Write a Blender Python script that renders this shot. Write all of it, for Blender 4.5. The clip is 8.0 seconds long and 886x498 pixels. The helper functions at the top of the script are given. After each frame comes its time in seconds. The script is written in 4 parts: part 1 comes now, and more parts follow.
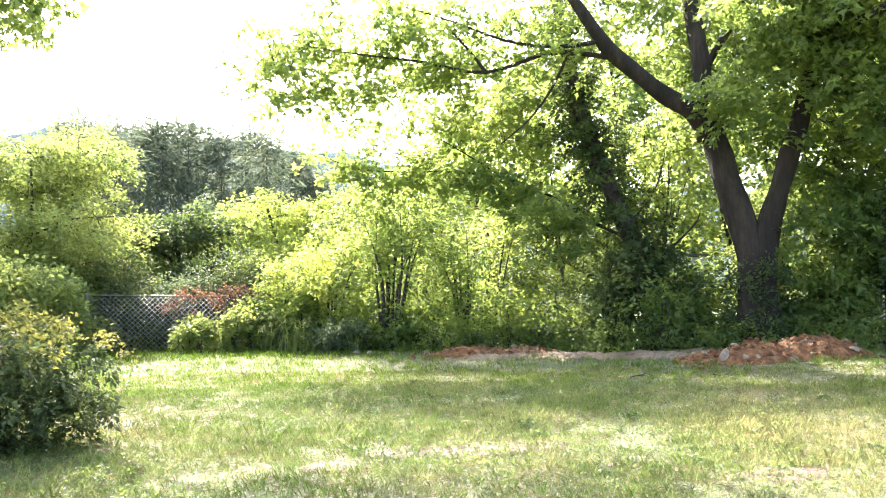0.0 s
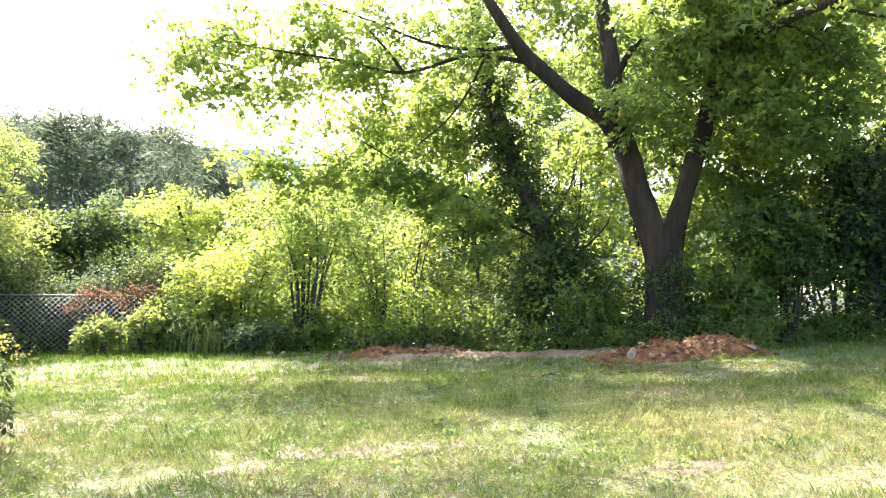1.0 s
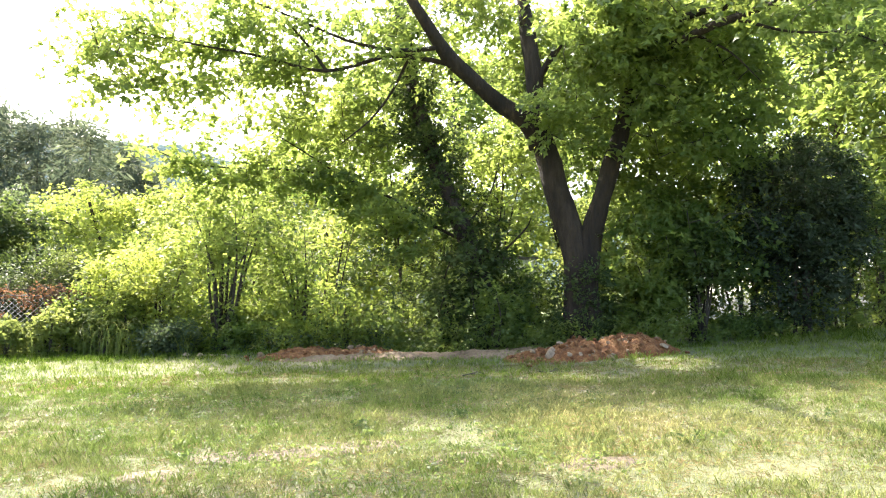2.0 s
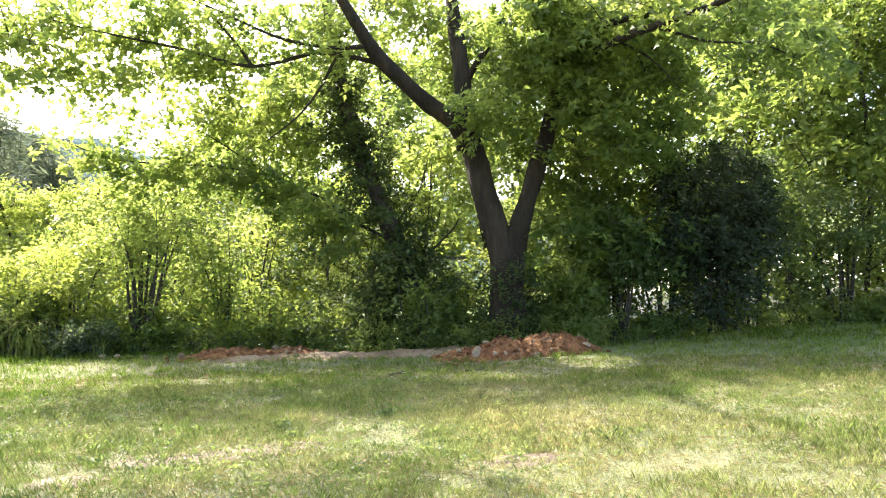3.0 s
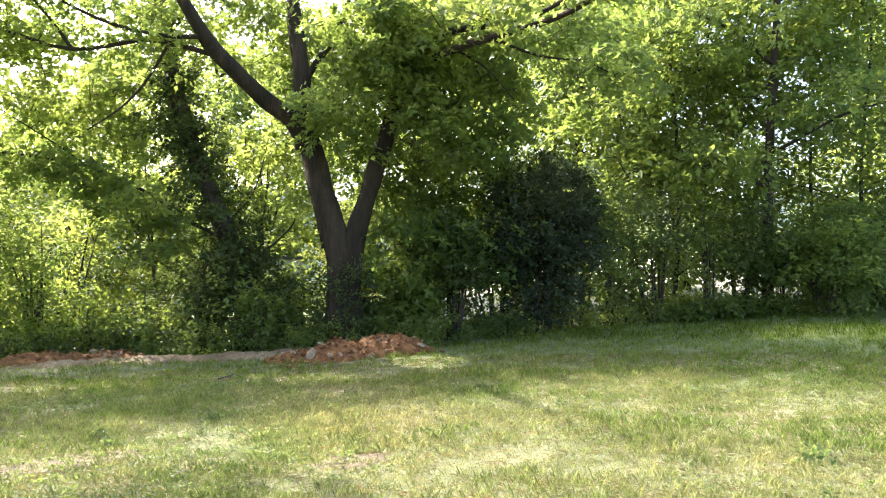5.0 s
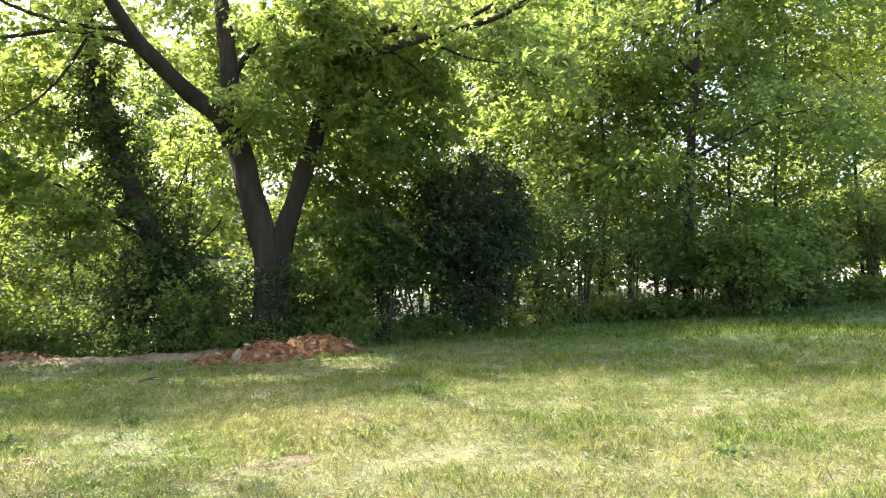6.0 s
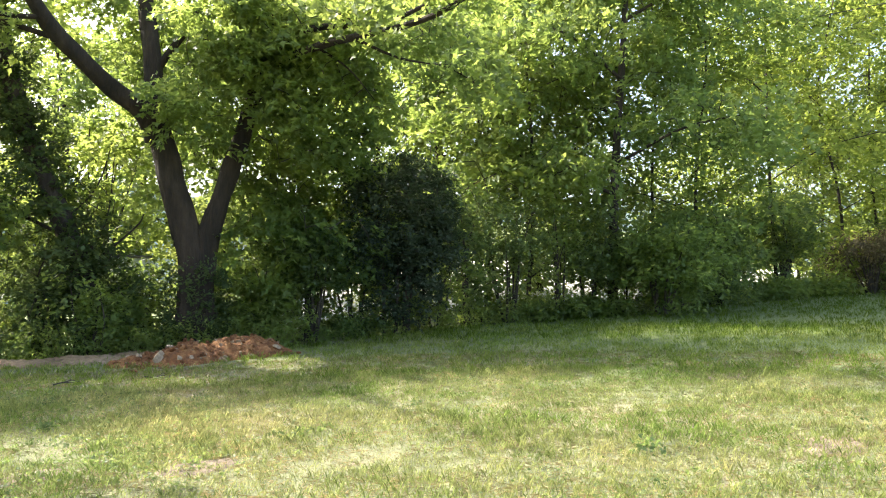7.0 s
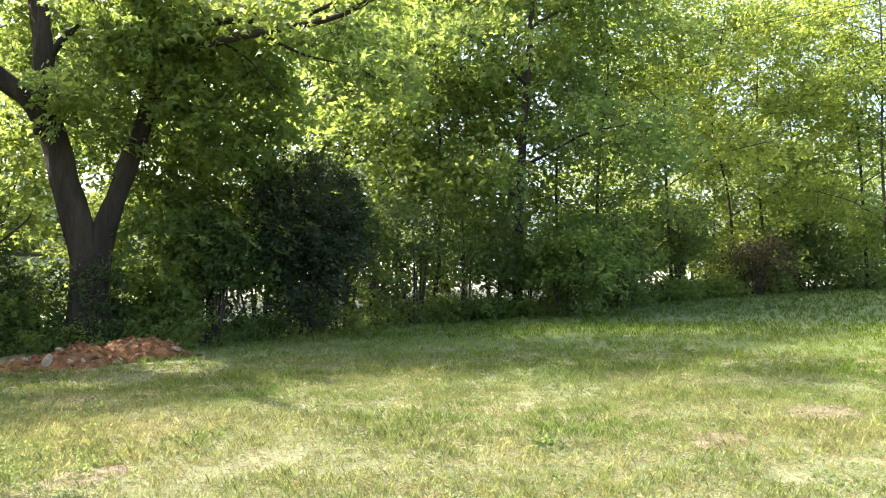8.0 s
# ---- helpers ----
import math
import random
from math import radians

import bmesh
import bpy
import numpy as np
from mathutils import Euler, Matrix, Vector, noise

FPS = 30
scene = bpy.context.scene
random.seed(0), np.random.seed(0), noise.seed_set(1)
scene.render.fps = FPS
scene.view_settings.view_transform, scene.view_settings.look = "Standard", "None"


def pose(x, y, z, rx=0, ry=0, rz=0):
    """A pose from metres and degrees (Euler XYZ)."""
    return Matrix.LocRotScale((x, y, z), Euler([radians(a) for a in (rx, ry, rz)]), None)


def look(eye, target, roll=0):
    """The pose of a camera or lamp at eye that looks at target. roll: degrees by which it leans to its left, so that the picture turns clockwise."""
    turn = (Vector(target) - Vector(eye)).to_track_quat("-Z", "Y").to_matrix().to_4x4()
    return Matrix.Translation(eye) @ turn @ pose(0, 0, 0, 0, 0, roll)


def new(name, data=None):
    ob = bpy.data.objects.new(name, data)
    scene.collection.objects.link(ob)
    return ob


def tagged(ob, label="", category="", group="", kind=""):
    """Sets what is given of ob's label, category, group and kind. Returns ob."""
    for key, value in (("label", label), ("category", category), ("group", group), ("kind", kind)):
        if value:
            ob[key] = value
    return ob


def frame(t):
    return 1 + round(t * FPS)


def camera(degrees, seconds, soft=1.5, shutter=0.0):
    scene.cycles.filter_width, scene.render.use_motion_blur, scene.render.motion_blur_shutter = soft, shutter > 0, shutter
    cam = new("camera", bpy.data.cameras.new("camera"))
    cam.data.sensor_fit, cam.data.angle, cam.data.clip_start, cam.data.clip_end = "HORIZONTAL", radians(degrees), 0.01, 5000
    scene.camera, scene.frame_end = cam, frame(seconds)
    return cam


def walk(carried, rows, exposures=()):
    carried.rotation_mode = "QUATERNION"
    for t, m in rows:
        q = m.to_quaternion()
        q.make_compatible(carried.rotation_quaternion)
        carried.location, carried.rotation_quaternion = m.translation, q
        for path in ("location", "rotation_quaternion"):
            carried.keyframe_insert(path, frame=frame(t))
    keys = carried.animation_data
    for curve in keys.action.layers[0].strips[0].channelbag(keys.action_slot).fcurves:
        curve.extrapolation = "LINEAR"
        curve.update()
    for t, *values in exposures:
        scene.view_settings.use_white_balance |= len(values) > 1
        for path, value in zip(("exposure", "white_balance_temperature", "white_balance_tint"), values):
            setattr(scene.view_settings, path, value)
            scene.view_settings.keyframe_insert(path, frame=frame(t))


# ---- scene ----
from math import sin, cos, tan, pi, hypot, atan2, degrees

# ---------- camera: a standing person turns to the right, arms out in front ----------
cam = camera(59.9, 8.0, soft=1.15)
EYE = 1.4
ROWS = [
    (0.0, 0.000, 0.000, 94.29, 0.27, 0.02),
    (0.5, 0.014, -0.007, 94.28, 0.28, -3.11),
    (1.0, 0.027, -0.014, 94.27, 0.25, -6.12),
    (1.5, 0.040, -0.021, 94.28, 0.25, -9.07),
    (3.0, 0.072, -0.045, 94.21, 0.30, -17.13),
    (3.5, 0.083, -0.055, 94.20, 0.25, -19.98),
    (4.0, 0.093, -0.065, 94.24, 0.25, -22.79),
    (4.5, 0.104, -0.077, 94.25, 0.23, -26.01),
    (6.0, 0.128, -0.109, 94.27, 0.20, -34.17),
    (6.5, 0.134, -0.119, 94.26, 0.22, -36.54),
    (7.0, 0.141, -0.132, 94.27, 0.22, -39.34),
    (7.5, 0.147, -0.146, 94.28, 0.23, -42.51),
    (8.0, 0.154, -0.163, 94.29, 0.27, -46.15),
]
EXPOSURES = [(0.0, 2.98, 6080, 15), (1.5, 2.72, 6350, 11.5), (4.0, 2.56, 6500, 10.5), (8.0, 2.44, 6500, 10)]
walk(cam, [(t, pose(x, y, EYE, rx, ry, rz)) for t, x, y, rx, ry, rz in ROWS], EXPOSURES)

# ---------- world and sun ----------
SUN_BEARING, SUN_HEIGHT = -24.0, 45.0
world = bpy.data.worlds.new("sky")
scene.world = world
world.use_nodes = True
wn, wl = world.node_tree.nodes, world.node_tree.links
sky = wn.new("ShaderNodeTexSky")
sky.sky_type, sky.sun_disc = "NISHITA", False
sky.sun_elevation, sky.sun_rotation = radians(SUN_HEIGHT), radians(SUN_BEARING)
sky.dust_density, sky.air_density = 6.0, 1.0
wn["Background"].inputs["Strength"].default_value = 0.15
wl.new(sky.outputs["Color"], wn["Background"].inputs["Color"])

sun = new("sun", bpy.data.lights.new("sun", "SUN"))
sun.data.energy, sun.data.angle, sun.data.color = 3.1, radians(0.53), (1.0, 0.92, 0.80)
_b, _h = radians(SUN_BEARING), radians(SUN_HEIGHT)
sun.matrix_world = look((0, 0, 0), (-sin(_b) * cos(_h), -cos(_b) * cos(_h), -sin(_h)))

# ---------- materials ----------


def material(name):
    m = bpy.data.materials.new(name)
    m.use_nodes = True
    nodes, links = m.node_tree.nodes, m.node_tree.links
    return m, nodes, links, nodes["Principled BSDF"]


def texture_noise(nodes, links, scale, detail=4.0, rough=0.6, stretch=None):
    tc = nodes.new("ShaderNodeTexCoord")
    n = nodes.new("ShaderNodeTexNoise")
    n.inputs["Scale"].default_value, n.inputs["Detail"].default_value, n.inputs["Roughness"].default_value = scale, detail, rough
    if stretch:
        mp = nodes.new("ShaderNodeMapping")
        mp.inputs["Scale"].default_value = stretch
        links.new(tc.outputs["Object"], mp.inputs["Vector"])
        links.new(mp.outputs["Vector"], n.inputs["Vector"])
    else:
        links.new(tc.outputs["Object"], n.inputs["Vector"])
    return n.outputs["Fac"]


def ramp(nodes, links, fac, stops):
    r = nodes.new("ShaderNodeValToRGB")
    while len(r.color_ramp.elements) < len(stops):
        r.color_ramp.elements.new(0.5)
    for e, (p, c) in zip(r.color_ramp.elements, stops):
        e.position, e.color = p, (*c, 1)
    links.new(fac, r.inputs["Fac"])
    return r.outputs["Color"]


def mix(nodes, links, fac, a, b, blend="MIX"):
    m = nodes.new("ShaderNodeMix")
    m.data_type, m.blend_type = "RGBA", blend
    for sock, v in ((m.inputs["Factor"], fac), (m.inputs["A"], a), (m.inputs["B"], b)):
        if isinstance(v, (int, float)):
            sock.default_value = v
        elif isinstance(v, tuple):
            sock.default_value = (*v, 1)
        else:
            links.new(v, sock)
    return m.outputs["Result"]


def add_bump(nodes, links, bsdf, height, strength, distance):
    b = nodes.new("ShaderNodeBump")
    b.inputs["Strength"].default_value, b.inputs["Distance"].default_value = strength, distance
    links.new(height, b.inputs["Height"])
    links.new(b.outputs["Normal"], bsdf.inputs["Normal"])


def rough_material(name, stops, scale, fine, bump=0.6, distance=0.02, rough=0.9, stretch=None):
    """Two scales of noise for colour, the fine one for relief too."""
    m, nodes, links, bsdf = material(name)
    big = texture_noise(nodes, links, scale, 5, 0.6, stretch)
    small = texture_noise(nodes, links, fine, 6, 0.7, stretch)
    c = ramp(nodes, links, big, stops)
    dark = ramp(nodes, links, small, [(0.3, (0.55, 0.55, 0.55)), (0.7, (1.25, 1.25, 1.25))])
    links.new(mix(nodes, links, 1.0, c, dark, "MULTIPLY"), bsdf.inputs["Base Color"])
    bsdf.inputs["Roughness"].default_value = rough
    add_bump(nodes, links, bsdf, small, bump, distance)
    return m


def leaf_material(name, dark, light, glow, share=0.45, rough=0.45, patch=0.5, gloss=0.4):
    """Leaves: a reflecting face and light let through; every leaf differs a little."""
    m, nodes, links, bsdf = material(name)
    geo = nodes.new("ShaderNodeNewGeometry")
    base = ramp(nodes, links, geo.outputs["Random Per Island"], [(0.0, dark), (1.0, light)])
    big = texture_noise(nodes, links, patch, 3, 0.6)
    tone = ramp(nodes, links, big, [(0.3, (0.7, 0.78, 0.7)), (0.7, (1.25, 1.15, 1.0))])
    spray = ramp(nodes, links, texture_noise(nodes, links, 2.3, 2, 0.5), [(0.32, (0.72, 0.76, 0.74)), (0.68, (1.26, 1.2, 1.16))])
    tone = mix(nodes, links, 1.0, tone, spray, "MULTIPLY")
    col = mix(nodes, links, 1.0, base, tone, "MULTIPLY")
    links.new(col, bsdf.inputs["Base Color"])
    bsdf.inputs["Roughness"].default_value = rough
    bsdf.inputs["Specular IOR Level"].default_value = gloss
    tr = nodes.new("ShaderNodeBsdfTranslucent")
    links.new(mix(nodes, links, 1.0, tone, glow, "MULTIPLY"), tr.inputs["Color"])
    sh = nodes.new("ShaderNodeMixShader")
    sh.inputs["Fac"].default_value = share
    links.new(bsdf.outputs["BSDF"], sh.inputs[1])
    links.new(tr.outputs["BSDF"], sh.inputs[2])
    links.new(sh.outputs["Shader"], nodes["Material Output"].inputs["Surface"])
    return m


M_MAPLE = leaf_material("maple_leaf", (0.045, 0.085, 0.025), (0.12, 0.175, 0.06), (0.38, 0.49, 0.125), 0.5, 0.45, 0.5, 0.3)
M_BRIGHT = leaf_material("young_leaf", (0.06, 0.11, 0.035), (0.14, 0.20, 0.065), (0.40, 0.51, 0.12), 0.5, 0.5, 0.5, 0.22)
M_YELLOW = leaf_material("yellow_green_leaf", (0.09, 0.14, 0.04), (0.20, 0.25, 0.085), (0.37, 0.44, 0.13), 0.48, 0.55, 0.5, 0.2)
M_PALE = leaf_material("pale_leaf", (0.09, 0.14, 0.038), (0.195, 0.255, 0.08), (0.41, 0.50, 0.11), 0.5, 0.55, 0.5, 0.15)
M_DEEP = leaf_material("deep_leaf", (0.035, 0.065, 0.028), (0.085, 0.13, 0.055), (0.28, 0.38, 0.11), 0.4, 0.5, 0.5, 0.3)
M_SHRUB = leaf_material("shrub_leaf", (0.028, 0.046, 0.02), (0.095, 0.125, 0.055), (0.15, 0.20, 0.06), 0.3, 0.6, 0.9, 0.12)
M_HOLLY = leaf_material("holly_leaf", (0.026, 0.042, 0.028), (0.062, 0.085, 0.058), (0.09, 0.14, 0.06), 0.25, 0.55, 0.5, 0.16)
M_BLUE = leaf_material("cool_leaf", (0.04, 0.065, 0.04), (0.09, 0.125, 0.08), (0.20, 0.27, 0.12), 0.35, 0.55, 0.5, 0.15)
M_IVY = leaf_material("ivy_leaf", (0.026, 0.046, 0.02), (0.068, 0.10, 0.045), (0.16, 0.23, 0.07), 0.3, 0.6, 0.5, 0.12)
# needles greyed and lightened: haze over the far wood put into their colour
M_HAZYPINE = leaf_material("hazed_pine_needle", (0.05, 0.07, 0.054), (0.10, 0.125, 0.098), (0.15, 0.19, 0.13), 0.35, 0.6, 0.5, 0.1)
M_STRAW = leaf_material("dry_grass", (0.26, 0.22, 0.12), (0.54, 0.475, 0.295), (0.38, 0.33, 0.19), 0.3, 0.7)
M_TIPS = leaf_material("young_shoot", (0.09, 0.11, 0.028), (0.20, 0.20, 0.05), (0.30, 0.30, 0.08), 0.33, 0.6, 0.5, 0.12)
M_BROWN = leaf_material("withered_leaf", (0.06, 0.052, 0.03), (0.12, 0.10, 0.056), (0.17, 0.15, 0.07), 0.3, 0.7)
M_RUST = leaf_material("dead_vine_leaf", (0.12, 0.06, 0.038), (0.24, 0.13, 0.08), (0.28, 0.15, 0.085), 0.4, 0.7)
M_BARK = rough_material("grey_brown_bark", [(0.3, (0.022, 0.017, 0.013)), (0.55, (0.046, 0.036, 0.028)), (0.75, (0.078, 0.064, 0.05))], 3.0, 14.0, 1.0, 0.04, 0.95, (1, 1, 0.22))
M_MAPLEBARK = rough_material("warm_brown_bark", [(0.3, (0.010, 0.007, 0.0042)), (0.52, (0.03, 0.021, 0.0125)), (0.72, (0.066, 0.047, 0.03))], 3.4, 13.0, 1.0, 0.09, 0.95, (1, 1, 0.2))
M_TWIG = rough_material("twig_bark", [(0.3, (0.03, 0.025, 0.02)), (0.7, (0.07, 0.058, 0.042))], 4.0, 20.0, 0.5, 0.01)
M_CLAY = rough_material("red_clay", [(0.3, (0.09, 0.034, 0.010)), (0.5, (0.22, 0.088, 0.024)), (0.72, (0.40, 0.22, 0.09))], 6.0, 30.0, 1.0, 0.05)
M_PALECLAY = rough_material("dry_clay", [(0.3, (0.15, 0.097, 0.053)), (0.5, (0.235, 0.16, 0.092)), (0.7, (0.33, 0.245, 0.155))], 1.3, 14.0, 0.9, 0.03)
M_SOIL = rough_material("trodden_soil", [(0.3, (0.085, 0.062, 0.036)), (0.5, (0.15, 0.115, 0.068)), (0.7, (0.225, 0.18, 0.115))], 5.0, 40.0, 1.0, 0.02)
M_STONE = rough_material("pale_stone", [(0.3, (0.26, 0.19, 0.12)), (0.7, (0.43, 0.33, 0.22))], 4.0, 24.0, 0.6, 0.01)
M_STEEL = rough_material("galvanised_steel", [(0.3, (0.16, 0.165, 0.17)), (0.7, (0.28, 0.285, 0.29))], 6.0, 40.0, 0.1, 0.002, 0.5)
M_STEEL.node_tree.nodes["Principled BSDF"].inputs["Metallic"].default_value = 0.6
M_WIRE = rough_material("zinc_wire", [(0.3, (0.20, 0.21, 0.215)), (0.7, (0.32, 0.33, 0.335))], 6.0, 40.0, 0.1, 0.002, 0.5)
M_ROAD = rough_material("pale_concrete", [(0.3, (0.50, 0.49, 0.46)), (0.7, (0.66, 0.65, 0.62))], 0.8, 9.0, 0.3, 0.01)
M_SIDING = rough_material("white_siding", [(0.3, (0.66, 0.68, 0.70)), (0.7, (0.80, 0.81, 0.82))], 1.2, 12.0, 0.1, 0.004, 0.7)
M_ROOF = rough_material("grey_shingle", [(0.3, (0.08, 0.08, 0.085)), (0.7, (0.16, 0.155, 0.15))], 1.2, 12.0, 0.6, 0.01)
M_CABLE = rough_material("black_cable", [(0.3, (0.02, 0.02, 0.02)), (0.7, (0.04, 0.04, 0.04))], 5.0, 20.0, 0.1, 0.001, 0.6)
# blue-green base colour carries the distance haze; there is no volume
M_HAZYHILL = rough_material("hazed_wooded_hill", [(0.35, (0.085, 0.125, 0.125)), (0.65, (0.14, 0.18, 0.165))], 0.03, 0.12, 1.0, 6.0)
M_HAZYHILL.node_tree.nodes["Principled BSDF"].inputs["Specular IOR Level"].default_value = 0.0


def ground_material():
    m, nodes, links, bsdf = material("lawn_soil")
    wide = texture_noise(nodes, links, 0.35, 4, 0.6)
    mid = texture_noise(nodes, links, 1.9, 5, 0.65)
    fine = texture_noise(nodes, links, 38.0, 5, 0.75)
    green = ramp(nodes, links, mid, [(0.25, (0.085, 0.11, 0.04)), (0.5, (0.15, 0.17, 0.07)), (0.8, (0.23, 0.22, 0.11))])
    straw = ramp(nodes, links, fine, [(0.3, (0.17, 0.13, 0.075)), (0.5, (0.30, 0.245, 0.165)), (0.75, (0.42, 0.355, 0.25))])
    soil = ramp(nodes, links, fine, [(0.3, (0.19, 0.12, 0.075)), (0.7, (0.38, 0.27, 0.19))])
    where = ramp(nodes, links, wide, [(0.48, (0.1, 0.1, 0.1)), (0.70, (0.7, 0.7, 0.7))])
    bare = ramp(nodes, links, mid, [(0.62, (0, 0, 0)), (0.72, (0.8, 0.8, 0.8))])
    c = mix(nodes, links, where, green, straw)
    c = mix(nodes, links, bare, c, soil)
    tc = nodes.new("ShaderNodeTexCoord")
    sep = nodes.new("ShaderNodeSeparateXYZ")
    links.new(tc.outputs["Object"], sep.inputs["Vector"])
    # towards the right the soil turns deep green, tree shade painted in with it
    mr = nodes.new("ShaderNodeMapRange")
    mr.inputs["From Min"].default_value, mr.inputs["From Max"].default_value, mr.inputs["To Max"].default_value = 6.0, 13.0, 0.85
    links.new(sep.outputs["X"], mr.inputs["Value"])
    lush = ramp(nodes, links, mid, [(0.3, (0.06, 0.10, 0.018)), (0.7, (0.11, 0.15, 0.03))])
    c = mix(nodes, links, mr.outputs["Result"], c, lush)
    grain = ramp(nodes, links, fine, [(0.3, (0.6, 0.6, 0.6)), (0.7, (1.3, 1.3, 1.3))])
    links.new(mix(nodes, links, 1.0, c, grain, "MULTIPLY"), bsdf.inputs["Base Color"])
    bsdf.inputs["Roughness"].default_value = 0.95
    add_bump(nodes, links, bsdf, fine, 1.0, 0.03)
    return m


M_GROUND = ground_material()


def grass_material(name, lush, dry):
    """Blades whose colour drifts from green to straw from tuft to tuft and over the lawn."""
    m, nodes, links, bsdf = material(name)
    geo = nodes.new("ShaderNodeNewGeometry")
    wide = texture_noise(nodes, links, 0.45, 4, 0.65)
    tuft = texture_noise(nodes, links, 5.5, 3, 0.6)
    tc = nodes.new("ShaderNodeTexCoord")
    sep = nodes.new("ShaderNodeSeparateXYZ")
    links.new(tc.outputs["Object"], sep.inputs["Vector"])
    green = nodes.new("ShaderNodeMapRange")
    for name_, value in (("From Min", -5.0), ("From Max", 2.5), ("To Min", 0.17), ("To Max", 0.0)):
        green.inputs[name_].default_value = value
    links.new(sep.outputs["X"], green.inputs["Value"])
    less = nodes.new("ShaderNodeMath")
    less.operation = "SUBTRACT"
    links.new(wide, less.inputs[0])
    links.new(green.outputs["Result"], less.inputs[1])
    base = ramp(nodes, links, less.outputs["Value"], [(0.36, lush), (0.66, dry)])
    tone = ramp(nodes, links, tuft, [(0.28, (0.50, 0.58, 0.50)), (0.5, (1.0, 1.03, 0.96)), (0.72, (1.36, 1.32, 1.28))])
    fine = ramp(nodes, links, texture_noise(nodes, links, 24.0, 3, 0.6), [(0.3, (0.72, 0.76, 0.72)), (0.7, (1.3, 1.27, 1.26))])
    tone = mix(nodes, links, 1.0, tone, fine, "MULTIPLY")
    each = ramp(nodes, links, geo.outputs["Random Per Island"], [(0.0, (0.8, 0.82, 0.78)), (1.0, (1.2, 1.17, 1.15))])
    col = mix(nodes, links, 1.0, mix(nodes, links, 1.0, base, tone, "MULTIPLY"), each, "MULTIPLY")
    links.new(col, bsdf.inputs["Base Color"])
    bsdf.inputs["Roughness"].default_value = 0.8
    bsdf.inputs["Specular IOR Level"].default_value = 0.05
    tr = nodes.new("ShaderNodeBsdfTranslucent")
    links.new(mix(nodes, links, 1.0, col, (1.2, 1.22, 1.3), "MULTIPLY"), tr.inputs["Color"])
    sh = nodes.new("ShaderNodeMixShader")
    sh.inputs["Fac"].default_value = 0.38
    links.new(bsdf.outputs["BSDF"], sh.inputs[1])
    links.new(tr.outputs["BSDF"], sh.inputs[2])
    links.new(sh.outputs["Shader"], nodes["Material Output"].inputs["Surface"])
    return m


M_GRASS = grass_material("grass_blade", (0.185, 0.255, 0.066), (0.40, 0.375, 0.175))
# lush blades kept dark: the trees' shade is in this colour
M_SHADEGRASS = grass_material("shade_grass_blade", (0.078, 0.125, 0.014), (0.11, 0.15, 0.022))
M_FARGRASS = grass_material("far_grass_blade", (0.165, 0.235, 0.04), (0.225, 0.255, 0.07))

# ---------- the lie of the land: bearings in degrees to the right of the first view ----------
EDGE_B = [-180, -60, -30, -20, -10, 0, 10, 20, 28, 34, 42, 50, 55, 60, 66, 73, 80, 110, 180]
EDGE_D = [40, 22, 17.0, 17.3, 16.5, 15.5, 14.8, 14.3, 14.6, 15.6, 17.2, 19.0, 20.3, 23.5, 28, 33, 36, 40, 40]


def edge(b):
    """Distance at which the lawn ends, at that bearing."""
    return float(np.interp(b, EDGE_B, EDGE_D))


def ground(x, y):
    d, b = hypot(x, y), degrees(atan2(x, y))
    z = 0.4 * min(max(y, 0), 18) / 15.0 + 0.06 * 0.5 * ((x - 3) + math.sqrt((x - 3) ** 2 + 4)) * (1 if x < 34 else 34 / x) * (1.0 if y > -20 else 0.6)
    past = d - edge(b) - 0.8
    if past > 0:
        left = min(1.0, max(0.0, (20 - b) / 25)) if b > -110 else 0.0
        z -= left * min(0.30 * past, 9.0)
        right = min(1.0, max(0.0, (b - 20) / 15)) if b < 110 else 0.0
        z += right * float(np.interp(b, [30, 50, 60], [0.21, 0.21, 0.09])) * min(max(past - 6, 0), 20)
    z += 0.05 * noise.noise(Vector((x * 0.35, y * 0.35, 0))) + 0.02 * noise.noise(Vector((x * 1.3, y * 1.3, 5)))
    return z


def G(b, d, up=0.0):
    x, y = d * sin(radians(b)), d * cos(radians(b))
    return Vector((x, y, ground(x, y) + up))


def P(b, d, e):
    """A point at a bearing, a level distance and an angle of height from the first eye."""
    return Vector((d * sin(radians(b)), d * cos(radians(b)), EYE + d * tan(radians(e))))


# ---------- mesh helpers ----------


def empty(name, at, label, category, group="", kind=""):
    ob = new(name)
    ob.location = at
    ob.empty_display_size = 0.2
    return tagged(ob, label, category, group, kind)


def link_mesh(name, me, mat, parent=None, label="", smooth=True):
    me.materials.append(mat)
    if smooth:
        me.polygons.foreach_set("use_smooth", [True] * len(me.polygons))
    ob = new(name, me)
    if parent is not None:
        ob.parent = parent
        ob.matrix_parent_inverse = Matrix.Translation(-parent.location) if parent.parent is None else parent.matrix_parent_inverse.copy()
    if label:
        tagged(ob, label)
    return ob


def mesh_from(name, verts, faces):
    me = bpy.data.meshes.new(name)
    me.from_pydata([tuple(v) for v in verts], [], faces)
    me.update()
    return me


def part(name, bm, mat, parent=None, label="", smooth=True):
    me = bpy.data.meshes.new(name)
    bm.to_mesh(me)
    bm.free()
    return link_mesh(name, me, mat, parent, label, smooth)


